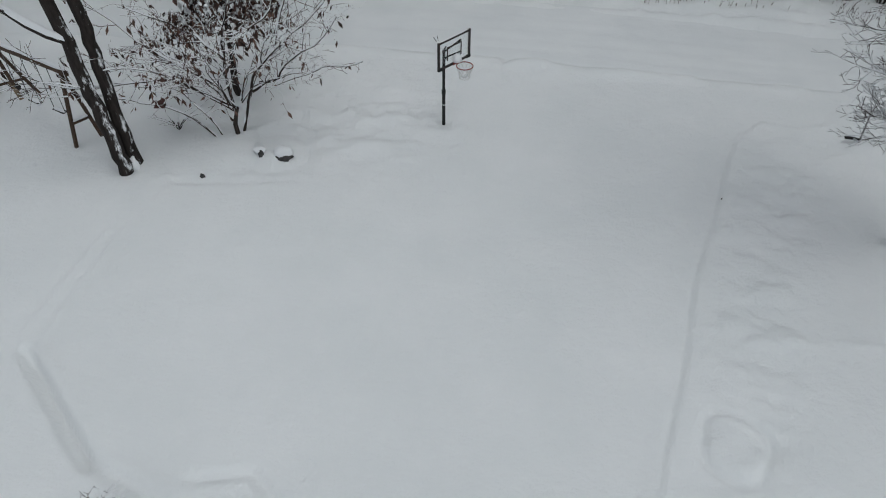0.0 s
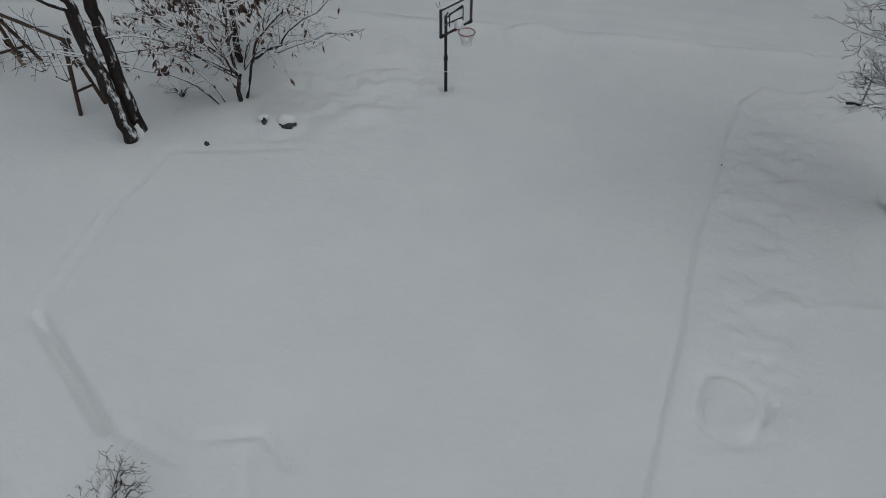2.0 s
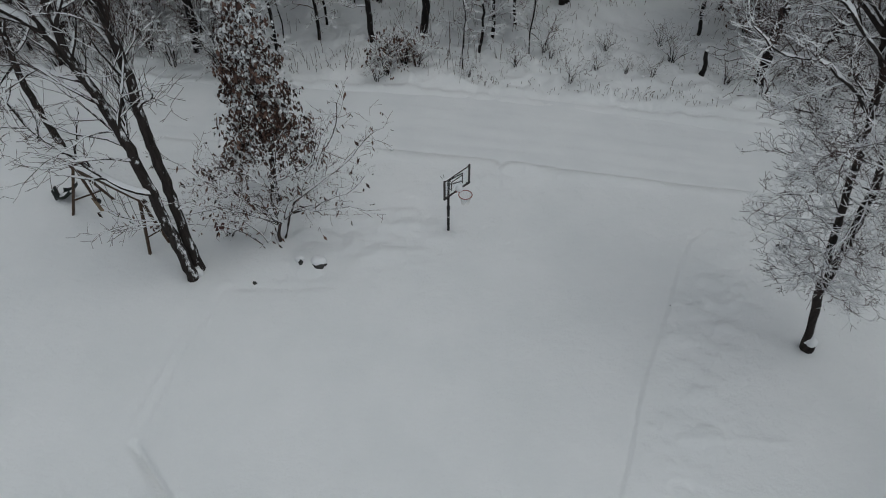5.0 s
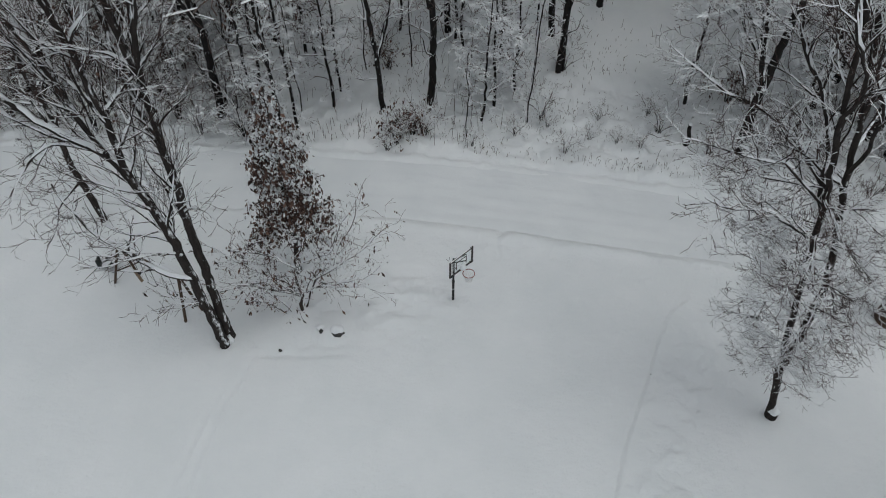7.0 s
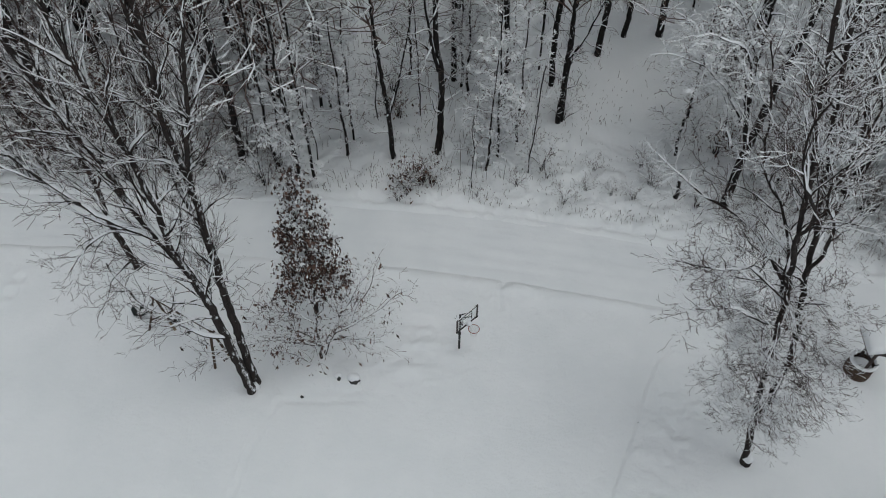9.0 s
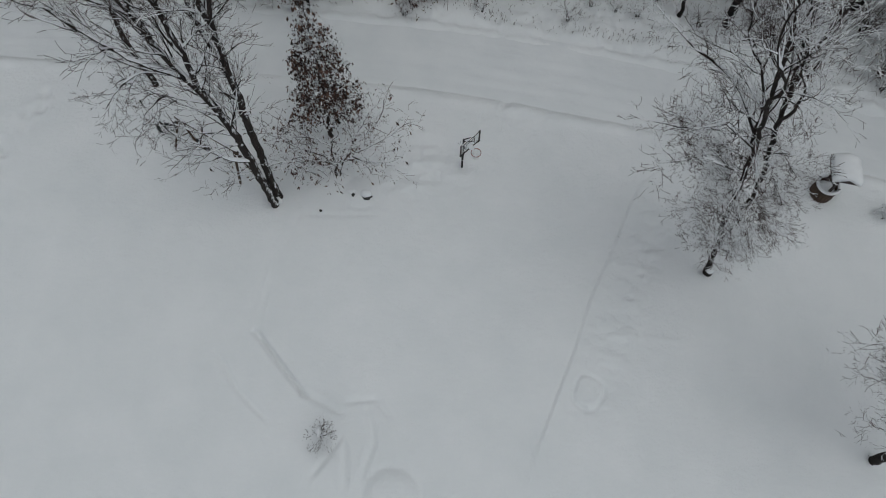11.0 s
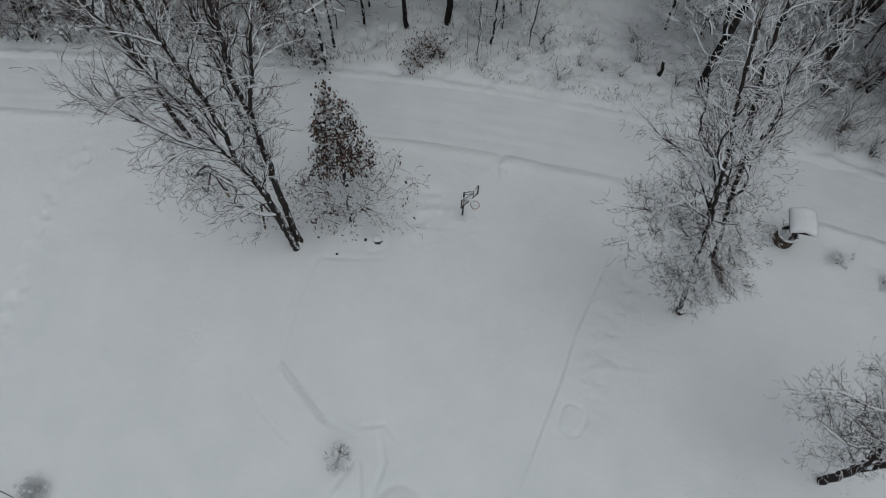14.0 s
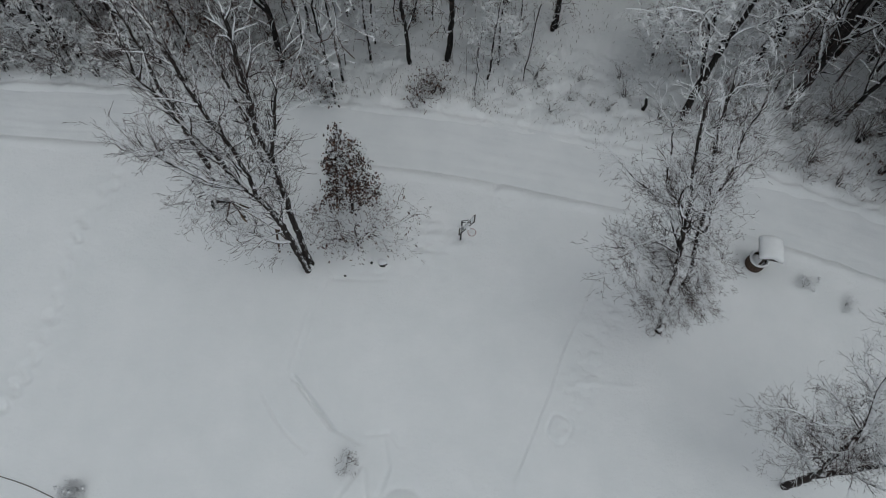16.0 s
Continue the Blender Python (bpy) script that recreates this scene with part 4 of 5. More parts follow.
# long low stems that rise from the snow to the side
for pts in ([(-6.45, 17.05, -0.1), (-7.05, 16.9, 0.95), (-7.9, 16.6, 1.55), (-9.4, 16.2, 2.0), (-10.4, 15.9, 2.3)],
            [(-6.35, 17.2, -0.1), (-6.75, 17.1, 0.85), (-7.3, 17.0, 1.6), (-8.1, 16.9, 2.2)]):
    g.limb(pts, 0.035, 0.010)
# the drooping spray on the open side
g.limb([(-4.7, 17.0, 1.9), (-3.7, 16.4, 2.5), (-2.8, 15.7, 3.2), (-1.86, 14.87, 3.75)], 0.022, 0.006, 0.3,
       spec_like(every=[2.8, 2.8], angle=[44, 40], long=[(0.3, 0.7), (0.15, 0.35)], girth=[0.010, 0.006], bend=[-0.3, -0.3], least=0.3))
shrub = planted("shrub", g, Matrix(), "spreading shrub on short stems with fine snowy twigs and hanging leaves", "shrub", bark=BARK_SHRUB, twig=TWIG_TAN, least=0.0055, seed=13,
                snow=(0.017, 0.003, 0.05, 0.50), fine=(0.011, 0.003, 0.028, 0.62), sides=6)
spots = []
for tip, way in g.tips:
    if r.random() < (0.62 if tip[2] < 3.6 and tip[0] < -4.2 else 0.25):
        for _ in range(1 + (r.random() < 0.4)):
            spots.append((tip[0] + r.gauss(0, 0.03), tip[1] + r.gauss(0, 0.03), tip[2] - 0.01))
caps = [(t[0], t[1], t[2] + 0.02) for t, _ in g.tips if r.random() < 0.22]
tagged(link_mesh("snow_clumps", clump_mesh("snow_clumps", caps, 9, 0.034), CAP, shrub, "white snow caught among the twigs"), kind="stuff")
tagged(link_mesh("leaves", leaf_mesh("leaves", spots, 8, 0.20, 0.6), LEAF, shrub, "dry brown hanging leaves"), kind="stuff")


# ---- shrubs and plants in the yard ----
def bush(name, seed, x, y, stems, tall, wide, label, spec, group="", twig=None, fine=(0.014, 0.006, 0.03, 0.3), clumps=0, clump=0.06):
    g = Growth(seed)
    for k in range(stems):
        a = 6.283 * k / stems + g.r.uniform(-0.4, 0.4)
        h, w = tall * g.r.uniform(0.65, 1.05), wide * g.r.uniform(0.6, 1.1)
        c, s = math.cos(a), math.sin(a)
        g.limb([(c * 0.05, s * 0.05, -0.05), (c * w * 0.3, s * w * 0.3, h * 0.45), (c * w * 0.7, s * w * 0.7, h * 0.8), (c * w, s * w, h)], 0.02, 0.007, 0.15, spec)
    ob = planted(name, g, pose(x, y, ground_at(x, y)), label, "shrub", group, twig=twig, fine=fine, snow=(0.02, 0.004, 0.05, 0.6), sides=5, seed=seed, least=0.006)
    if clumps:
        caps = [tuple(t[k] + g.r.gauss(0, 0.06) + (0.03 if k == 2 else 0) for k in range(3)) for t, _ in g.tips if g.r.random() < clumps]
        tagged(link_mesh("snow_clumps", clump_mesh("snow_clumps", caps, seed, clump), CAP, ob, "white snow caught among the twigs"), kind="stuff")
    return ob, g


SMALL = spec_like(every=[9.0, 10.0, 8.0], angle=[40, 42, 42], long=[(0.25, 0.6), (0.15, 0.35), (0.1, 0.2)], girth=[0.010, 0.006, 0.004], bend=[0.0, -0.1, -0.1],
                  stout=0.015, least=0.05, seg=[0.15, 0.12, 0.1, 0.1], wiggle=0.16)
# the bent little tree near the buried pit
g = Growth(53)
g.limb([(0, 0, -0.05), (0.05, 0.05, 0.6), (-0.02, 0.1, 0.85), (0.1, 0.25, 1.1)], 0.05, 0.02, 0.3, SMALL)
for dx, dy, top in [(0.9, 0.25, 1.05), (-0.8, 0.1, 0.8), (-0.5, -0.8, 0.7), (0.5, -0.7, 0.8), (0.15, 0.9, 1.1), (0.8, -0.25, 0.9), (-0.35, 0.6, 0.95), (0.0, -0.9, 0.8), (0.45, 0.6, 1.0)]:
    g.limb([(0.02, 0.05, 0.55), (dx * 0.35, dy * 0.35, top * 0.8), (dx * 0.75, dy * 0.75, top * 0.95), (dx, dy, top)], 0.022, 0.007, 0.2, SMALL)
little = planted("small_tree", g, pose(-5.55, 4.75, 0) @ Matrix.Diagonal((0.66, 0.80, 1.0, 1)), "small weeping tree with wiry twigs and a cap of snow", "tree", sides=6, seed=17, least=0.0045,
                 fine=(0.012, 0.004, 0.03, 0.6))
bm = bmesh.new()
mound(bm, (-0.05, 0.16, 0.95), (0.13, 0.20, 0.15), 2, -0.6, 0.4)
part("snow_cap", bm, CAP, little, "soft white snow heaped in the crown", True)

bush("bush", 61, -19.35, 2.9, 18, 0.55, 0.32, "round clipped bush powdered with snow", SMALL, clumps=0.10, clump=0.06)
bush("bush", 62, 20.1, 15.65, 5, 0.42, 0.3, "low snowy bush with bare twigs beside the well", SMALL, clumps=0.15, clump=0.06)
bush("bush", 63, 22.35, 14.6, 3, 0.38, 0.26, "low half-buried bush with grey twigs", SMALL, clumps=0.15, clump=0.06)

g = Growth(67)
for k in range(11):
    a = k * 0.571 + g.r.uniform(-0.2, 0.2)
    n = g.r.uniform(0.6, 1.0)
    g.limb([(0, 0, 0), (math.cos(a) * 0.4 * n, math.sin(a) * 0.4 * n, 0.38), (math.cos(a) * n, math.sin(a) * n, 0.50 + g.r.uniform(-0.2, 0.15))], 0.017, 0.009)
planted("dead_plant", g, pose(-7.85, 17.5, ground_at(-7.85, 17.5) + 0.08), "dead plant with splayed stems bent under snow", "plant", sides=5,
        snow=(0.03, 0.006, 0.055, 0.3), seed=19)


# ---- the basketball hoop ----
def basketball_hoop():
    base = ground_at(0.02, 17.9)
    ob = thing("basketball_hoop", pose(0.02, 17.9, base), "black basketball hoop with a clear framed backboard, snow behind the rim", "basketball hoop")
    u, n = Vector((0.696, 0.718, 0)), Vector((0.718, -0.696, 0))
    c = Vector((0.287, -0.327, 2.667 - base))
    turn = Matrix((u, n, Vector((0, 0, 1)))).transposed().to_4x4()
    at = Matrix.Translation(c) @ turn
    W, H = 1.28, 0.826
    bm = bmesh.new()
    rod(bm, (0, 0, -0.35), (0, 0, 1.15), 0.05, sides=16)
    rod(bm, (0, 0, 1.15), (0, 0, 2.45), 0.043, sides=16)
    part("pole", bm, BLACK, ob, smooth=False)
    bm = bmesh.new()
    rod(bm, (0, 0, 1.08), (0, 0, 1.2), 0.062, sides=16)
    part("collar", bm, BLACK, ob)
    bm = bmesh.new()
    ring(bm, Matrix.Translation((0, 0, 0.72)), 0.05, 0.012, 16, 6)
    part("strap", bm, NET, ob, "pale strap round the pole")
    # the board
    board = new("backboard")
    board.parent = ob

    def piece(name, size, x, y, z, mat, label="", bevel=0.0):
        bm = bmesh.new()
        box(bm, size, at @ Matrix.Translation((x, y, z)), bevel)
        return part(name, bm, mat, board, label)

    for s in (-1, 1):
        piece("side_rail", (0.07, 0.05, H), s * (W / 2 - 0.035), 0, 0, BOARD_TRIM, "dark brown frame rail", 0.006)
        piece("cross_rail", (W - 0.142, 0.05, 0.06), 0, 0, s * (H / 2 - 0.03), BOARD_TRIM, "dark brown frame rail", 0.006)
        piece("border_line", (0.02, 0.004, 0.66), s * 0.53, 0.006, 0, NET, "pale border line")
        piece("target_line", (0.045, 0.004, 0.40), s * 0.27, 0.006, -0.02, BOARD_TRIM, "dark painted target line")
        piece("corner_pad", (0.16, 0.075, 0.085), s * (W / 2 - 0.075), 0.004, -H / 2 + 0.035, BLACK, "black corner padding", 0.012)
    piece("target_line", (0.495, 0.004, 0.045), 0, 0.006, 0.16, BOARD_TRIM, "dark painted target line")
    pane = piece("pane", (W - 0.144, 0.012, H - 0.124), 0, -0.004, 0, PANE, "clear acrylic pane")
    pane.visible_shadow = False
    top = Vector((0, 0, 2.4))
    for s in (-1, 1):
        for foot, rise in ((top, 0.2), (Vector((0, 0, 2.2)), -0.15)):
            bm = bmesh.new()
            bar(bm, foot + u * (0.05 * s), c + u * (0.3 * s) - n * 0.03 + Vector((0, 0, rise)), 0.03, 0.04, 0.004)
            part("brace", bm, BLACK, ob)
    # the rim and its net
    rc = c + n * 0.40 + Vector((0, 0, 2.34 - 2.667))
    bm = bmesh.new()
    ring(bm, Matrix.Translation(rc), 0.228, 0.015, 32, 8)
    box(bm, (0.14, 0.16, 0.02), Matrix.Translation(rc - n * 0.30) @ turn, 0.003)
    box(bm, (0.14, 0.02, 0.14), Matrix.Translation(rc - n * 0.375 - Vector((0, 0, 0.03))) @ turn, 0.003)
    rim = part("rim", bm, RIM, ob, "faded orange steel rim", True)
    bm = bmesh.new()
    levels = [(0.225, 0.0), (0.205, -0.1), (0.165, -0.2), (0.14, -0.3), (0.135, -0.38)]
    for k in range(12):
        for way in (1, -1):
            for j in range(4):
                (r0, z0), (r1, z1) = levels[j], levels[j + 1]
                a0, a1 = 2 * math.pi * (k + way * j * 0.5) / 12, 2 * math.pi * (k + way * (j + 1) * 0.5) / 12
                rod(bm, rc + Vector((r0 * math.cos(a0), r0 * math.sin(a0), z0)), rc + Vector((r1 * math.cos(a1), r1 * math.sin(a1), z1)), 0.008, sides=4)
    tagged(part("net", bm, NET, rim, "white net heavy with ice"), kind="stuff")
    bm = bmesh.new()
    mound(bm, rc - n * 0.29 + Vector((0, 0, 0.10)), (0.13, 0.10, 0.16), 4, -0.55)
    part("bracket_snow", bm, CAP, ob, "white snow packed on the bracket", True)
    bm = bmesh.new()
    mound(bm, rc + Vector((-0.02, 0.02, -0.28)), (0.10, 0.10, 0.09), 5, -0.8)
    part("net_snow", bm, CAP, ob, "white snow caught in the net", True)
    for s in (-0.05, 0.02):
        bm = bmesh.new()
        rod(bm, c - n * 0.12 + u * (-0.52 + s) + Vector((0, 0, H / 2)), c - n * 0.15 + u * (-0.55 + 2 * s) + Vector((0, 0, H / 2 + 0.14)), 0.008, sides=6)
        part("bolt", bm, BLACK, ob)
    bm = bmesh.new()
    snow_ridge(bm, [p + Vector((0, 0, H / 2 - 0.002)) for p in steps_between(c - u * 0.6, c + u * 0.55, 12)], 0.02, 0.02, 6)
    part("frame_snow", bm, CAP, ob, "thin snow on the top of the frame", True)
    return ob


basketball_hoop()


# ---- the swing set ----
def swing_set():
    ob = thing("swing_set", pose(-10.4, 16.8, 0.05), "timber swing set with A-frame legs and snow on its beam", "swing set")
    o = Vector((-10.4, 16.8, 0.05))
    near_top, far_top = Vector((-10.45, 17.15, 2.25)) - o, Vector((-13.25, 18.75, 2.35)) - o
    way = (far_top - near_top).normalized()
    across = Vector((-way.y, way.x, 0)).normalized()
    bm = bmesh.new()
    bar(bm, near_top - way * 0.25, far_top + way * 0.2, 0.10, 0.14, 0.012)
    part("beam", bm, WOOD, ob)
    bm = bmesh.new()
    s = [near_top - way * 0.2 + Vector((0, 0, 0.09)), far_top + way * 0.15 + Vector((0, 0, 0.09))]
    n = 14
    snow_ridge(bm, steps_between(s[0], s[1], n), 0.06, 0.09)
    part("beam_snow", bm, CAP, ob, "white snow along the beam", True)
    for top, feet in ((near_top, (Vector((-10.66, 16.62, -0.3)) - o, Vector((-10.05, 17.3, -0.3)) - o)),
                      (far_top, (Vector((-14.2, 18.62, -0.2)) - o, Vector((-12.75, 19.6, -0.2)) - o))):
        for f in feet:
            bm = bmesh.new()
            bar(bm, f, top + Vector((0, 0, 0.06)), 0.09, 0.09, 0.008)
            part("leg", bm, WOOD, ob)
        bm = bmesh.new()
        a, b = feet[0].lerp(top, 0.42), feet[1].lerp(top, 0.42)
        bar(bm, a, b, 0.05, 0.09, 0.006)
        cross = part("crossbar", bm, WOOD, ob)
        bm = bmesh.new()
        snow_ridge(bm, [p + Vector((0, 0, 0.05)) for p in steps_between(a, b, 7)], 0.04, 0.06, 4)
        part("snow", bm, CAP, cross, "white snow on the crossbar", True)
    bm = bmesh.new()
    a = far_top.lerp(near_top, 0.03)
    bar(bm, a + Vector((0, 0, -0.05)), Vector((-12.75, 18.35, 1.15)) - o, 0.09, 0.09, 0.008)
    part("brace", bm, WOOD, ob)
    bm = bmesh.new()
    bar(bm, Vector((-12.9, 18.45, 1.2)) - o, Vector((-12.6, 18.2, 0.75)) - o, 0.12, 0.03, 0.006)
    part("plank", bm, PALE_WOOD, ob, "pale bare plank")
    for f, drop in ((0.28, 1.5), (0.62, 1.55)):
        hang = near_top.lerp(far_top, f)
        ends = []
        for e in (-0.24, 0.24):
            a = hang + way * e
            b = a + Vector((0.04, -0.05, -drop))
            bm = bmesh.new()
            rod(bm, a, b, 0.012, sides=6)
            part("chain", bm, CHAIN, ob, "hanging chain")
            ends.append(b)
        bm = bmesh.new()
        bar(bm, ends[0], ends[1], 0.16, 0.03, 0.01)
        seat = part("seat", bm, BLACK, ob, "black swing seat")
        bm = bmesh.new()
        snow_ridge(bm, [p + Vector((0, 0, 0.015)) for p in steps_between(ends[0], ends[1], 5)], 0.08, 0.08, 7)
        part("snow", bm, CAP, seat, "white snow on the seat", True)
    bm = bmesh.new()
    rod(bm, near_top.lerp(far_top, 0.82) + Vector((0, 0, -0.05)), near_top.lerp(far_top, 0.82) + Vector((0, 0, -1.25)), 0.012, sides=6)
    part("rope", bm, CHAIN, ob)
    bm = bmesh.new()
    mound(bm, near_top.lerp(far_top, 0.82) + Vector((0, 0, -1.32)), (0.09, 0.09, 0.11), 30, -1.0)
    part("knot", bm, BLACK, ob, "black end of the rope", True)
    return ob


swing_set()


def slide():
    z = ground_at(-14.6, 19.4)
    ob = thing("slide", pose(-14.6, 19.4, z), "dark plastic playground slide half buried in snow", "slide")
    bm = bmesh.new()
    rows = []
    n = 12
    for i in range(n + 1):
        f = i / n
        p = Vector((-0.25 + 0.85 * f, 0.15 - 0.25 * f, 0.12 + 0.55 * f * f))
        row = []
        for k, (w, h) in enumerate([(-0.27, 0.16), (-0.23, 0.0), (0.0, -0.03), (0.23, 0.0), (0.27, 0.16)]):
            row.append(bm.verts.new(p + Vector((0.22 * w, w, h))))
        rows.append(row)
    for a, b in zip(rows, rows[1:]):
        for k in range(4):
            bm.faces.new((a[k], a[k + 1], b[k + 1], b[k]))
    bmesh.ops.solidify(bm, geom=list(bm.faces), thickness=0.03)
    part("chute", bm, SLIDE, ob, smooth=True)
    bm = bmesh.new()
    snow_ridge(bm, [(-0.25 + 0.85 * f, 0.15 - 0.25 * f, 0.12 + 0.55 * f * f) for f in (0.02, 0.2, 0.4, 0.6, 0.8, 0.98)], 0.21, 0.11, 3)
    part("snow", bm, CAP, ob, "white snow lying in the chute", True)
    bm = bmesh.new()
    box(bm, (0.08, 0.34, 0.5), pose(-0.36, 0.12, 0.25), 0.03)
    part("end_panel", bm, SLIDE, ob)
    return ob


slide()


# ---- the wishing well ----
def wishing_well():
    x, y = 17.38, 16.95
    ob = thing("wishing_well", pose(x, y, ground_at(x, y) - 0.02, 0, 0, -9), "round brown wooden wishing well with a snow-laden gable roof", "wishing well")
    drum = new("drum")
    drum.parent = ob
    n, R, H = 20, 0.50, 0.85
    bm = bmesh.new()
    rod(bm, (0, 0, -0.1), (0, 0, H - 0.25), R - 0.06, sides=24)
    part("lining", bm, ROOF_WOOD, drum)
    shared = None
    for k in range(n):
        a = 2 * math.pi * k / n
        m = Matrix.Translation((R * math.cos(a), R * math.sin(a), H / 2 - 0.05)) @ Matrix.Rotation(a, 4, "Z")
        if shared is None:
            bm = bmesh.new()
            box(bm, (0.06, 2 * math.pi * R / n - 0.008, H + 0.1), None, 0.008)
            s = part("stave", bm, STAVE, drum)
            shared = s.data
        else:
            s = new("stave", shared)
            s.parent = drum
        s.matrix_basis = m
    for z in (0.22, 0.72):
        bm = bmesh.new()
        ring(bm, Matrix.Translation((0, 0, z)), R + 0.035, 0.014, 32, 6)
        part("hoop", bm, ROOF_WOOD, drum, "dark iron hoop")
    bm = bmesh.new()
    ring(bm, Matrix.Translation((0, 0, H + 0.05)) @ Matrix.Diagonal((1, 1, 1.1, 1)), R + 0.0, 0.08, 36, 10)
    part("rim_snow", bm, CAP, ob, "thick ring of snow on the rim", True)
    bm = bmesh.new()
    mound(bm, (0, 0, H - 0.22), (R - 0.1, R - 0.1, 0.12), 3, -0.2)
    part("inner_snow", bm, CAP, ob, "snow lying inside the well", True)
    for s in (-1, 1):
        bm = bmesh.new()
        bar(bm, (0, s * 0.37, 0.5), (0, s * 0.37, 2.35), 0.10, 0.10, 0.01)
        part("post", bm, ROOF_WOOD, ob)
    bm = bmesh.new()
    rod(bm, (0, -0.37, 1.3), (0, 0.37, 1.3), 0.05, sides=10)
    part("windlass", bm, ROOF_WOOD, ob)
    bm = bmesh.new()
    bar(bm, (0.0, -0.55, 1.3), (0.22, -0.55, 1.45), 0.03, 0.03)
    part("crank", bm, BLACK, ob)
    # the gable roof, its ridge over the two posts
    roof = new("roof")
    roof.parent = ob
    half, ridge, eave, length = 0.63, 2.62, 2.30, 1.36
    roof.matrix_basis = pose(-0.14, -0.14, 0.0, 0, 3, 0)
    for s in (-1, 1):
        way = Vector((s * half, 0, eave - ridge))
        n_b = 6
        for k in range(n_b):
            a, b = (Vector((0, 0, ridge)) + way * (k / n_b)), (Vector((0, 0, ridge)) + way * ((k + 1.12) / n_b))
            mid = (a + b) / 2
            bm = bmesh.new()
            m = Matrix.Translation(mid) @ Matrix.Rotation(math.atan2(ridge - eave, half) * s, 4, "Y")
            box(bm, ((b - a).length, length, 0.025), m, 0.004)
            part("roof_board", bm, ROOF_WOOD, roof)
    for s in (-1, 1):
        bm = bmesh.new()
        v = [bm.verts.new((q[0], s * (length / 2 - 0.03) + t, q[1])) for t in (-0.02, 0.02) for q in ((-half * 0.86, eave + 0.05), (half * 0.86, eave + 0.05), (0, ridge - 0.04))]
        bm.faces.new(v[:3])
        bm.faces.new(v[3:])
        for i in range(3):
            j = (i + 1) % 3
            bm.faces.new((v[i], v[j], v[j + 3], v[i + 3]))
        part("gable", bm, ROOF_WOOD, roof)
    bm = bmesh.new()
    rows = []
    for i in range(15):
        f = i / 14 * 2 - 1
        yy = f * (length / 2 + 0.02)
        end = 1 - abs(f) ** 10 * 0.5
        row = []
        for j in range(13):
            q = j / 12 * 2 - 1
            under = ridge - abs(q) * (ridge - eave) + 0.015
            thick = 0.30 * (1 - 0.32 * abs(q) ** 6) * end + 0.03 * noise.noise(Vector((q * 1.5, f * 2, 4.2)))
            smooth = ridge - (math.sqrt(q * q + 0.10) - 0.31) * (ridge - eave)
            row.append((bm.verts.new((q * half * 1.03, yy, max(smooth + thick, under + 0.06))), bm.verts.new((q * half * 1.0, yy, under))))
        rows.append(row)
    for i in range(14):
        for j in range(12):
            a, b, c, d = rows[i][j], rows[i][j + 1], rows[i + 1][j + 1], rows[i + 1][j]
            bm.faces.new((a[0], b[0], c[0], d[0]))
            bm.faces.new((a[1], d[1], c[1], b[1]))
    for i in range(14):
        for j in (0, 12):
            a, b = rows[i][j], rows[i + 1][j]
            bm.faces.new((a[0], b[0], b[1], a[1]))
    for j in range(12):
        for i in (0, 14):
            a, b = rows[i][j], rows[i][j + 1]
            bm.faces.new((a[0], b[0], b[1], a[1]))
    part("roof_snow", bm, CAP, roof, "deep smooth slab of snow on the roof", True)
    return ob


wishing_well()


# ---- small things in the snow ----
def stone(x, y, size, seed, cap, label):
    z = ground_at(x, y)
    ob = thing("stone", pose(x, y, z), label, "stone", "stones by the shrub")
    bm = bmesh.new()
    mound(bm, (0, 0, size[2] * 0.02), size, seed, -0.4, 0.45)
    part("rock", bm, ROCK, ob, smooth=True)
    if cap:
        bm = bmesh.new()
        mound(bm, (cap[0], cap[1], size[2] * 0.45 + cap[4] * 0.1), (cap[2], cap[3], cap[4]), seed + 1, -0.35)
        part("snow_cap", bm, CAP, ob, "rounded cap of snow", True)


stone(-5.15, 16.15, (0.085, 0.08, 0.14), 1, (-0.05, 0.13, 0.17, 0.14, 0.12), "small dark stone under a cap of snow")
stone(-4.5, 16.1, (0.23, 0.15, 0.11), 2, (-0.02, 0.11, 0.28, 0.21, 0.22), "dark flat stone under a rounded cap of snow")
stone(-6.63, 15.32, (0.07, 0.055, 0.09), 3, None, "small dark stub of stone poking from snow")
stone(7.39, 14.32, (0.018, 0.018, 0.04), 4, None, "tiny dark pebble poking from snow")


def snow_shovel():
    x, y = 12.08, 16.85
    ob = thing("snow_shovel", pose(x, y, ground_at(x, y)), "snow shovel with grey handle and black blade stuck in snow", "shovel")
    bm = bmesh.new()
    rod(bm, (0.0, -0.05, -0.1), (0.17, 0.28, 0.86), 0.028, 0.022, sides=10)
    part("handle", bm, GREY, ob, "grey weathered handle")
    bm = bmesh.new()
    bar(bm, (0.13, 0.28, 0.86), (0.21, 0.285, 0.87), 0.045, 0.045, 0.008)
    part("grip", bm, GREY, ob)
    bm = bmesh.new()
    rows = []
    for i in range(7):
        f = i / 6
        rows.append([bm.verts.new((-0.42 + 0.44 * f, 0.05 - 0.06 * f + d, 0.12 - 0.05 * f + h + 0.02 * math.sin(f * 3.14))) for d, h in ((-0.04, 0.0), (0.0, 0.03), (0.05, 0.05))])
    for a, b in zip(rows, rows[1:]):
        for k in range(2):
            bm.faces.new((a[k], a[k + 1], b[k + 1], b[k]))
    bmesh.ops.solidify(bm, geom=list(bm.faces), thickness=0.03)
    part("blade", bm, BLACK, ob, "black curved blade")


snow_shovel()


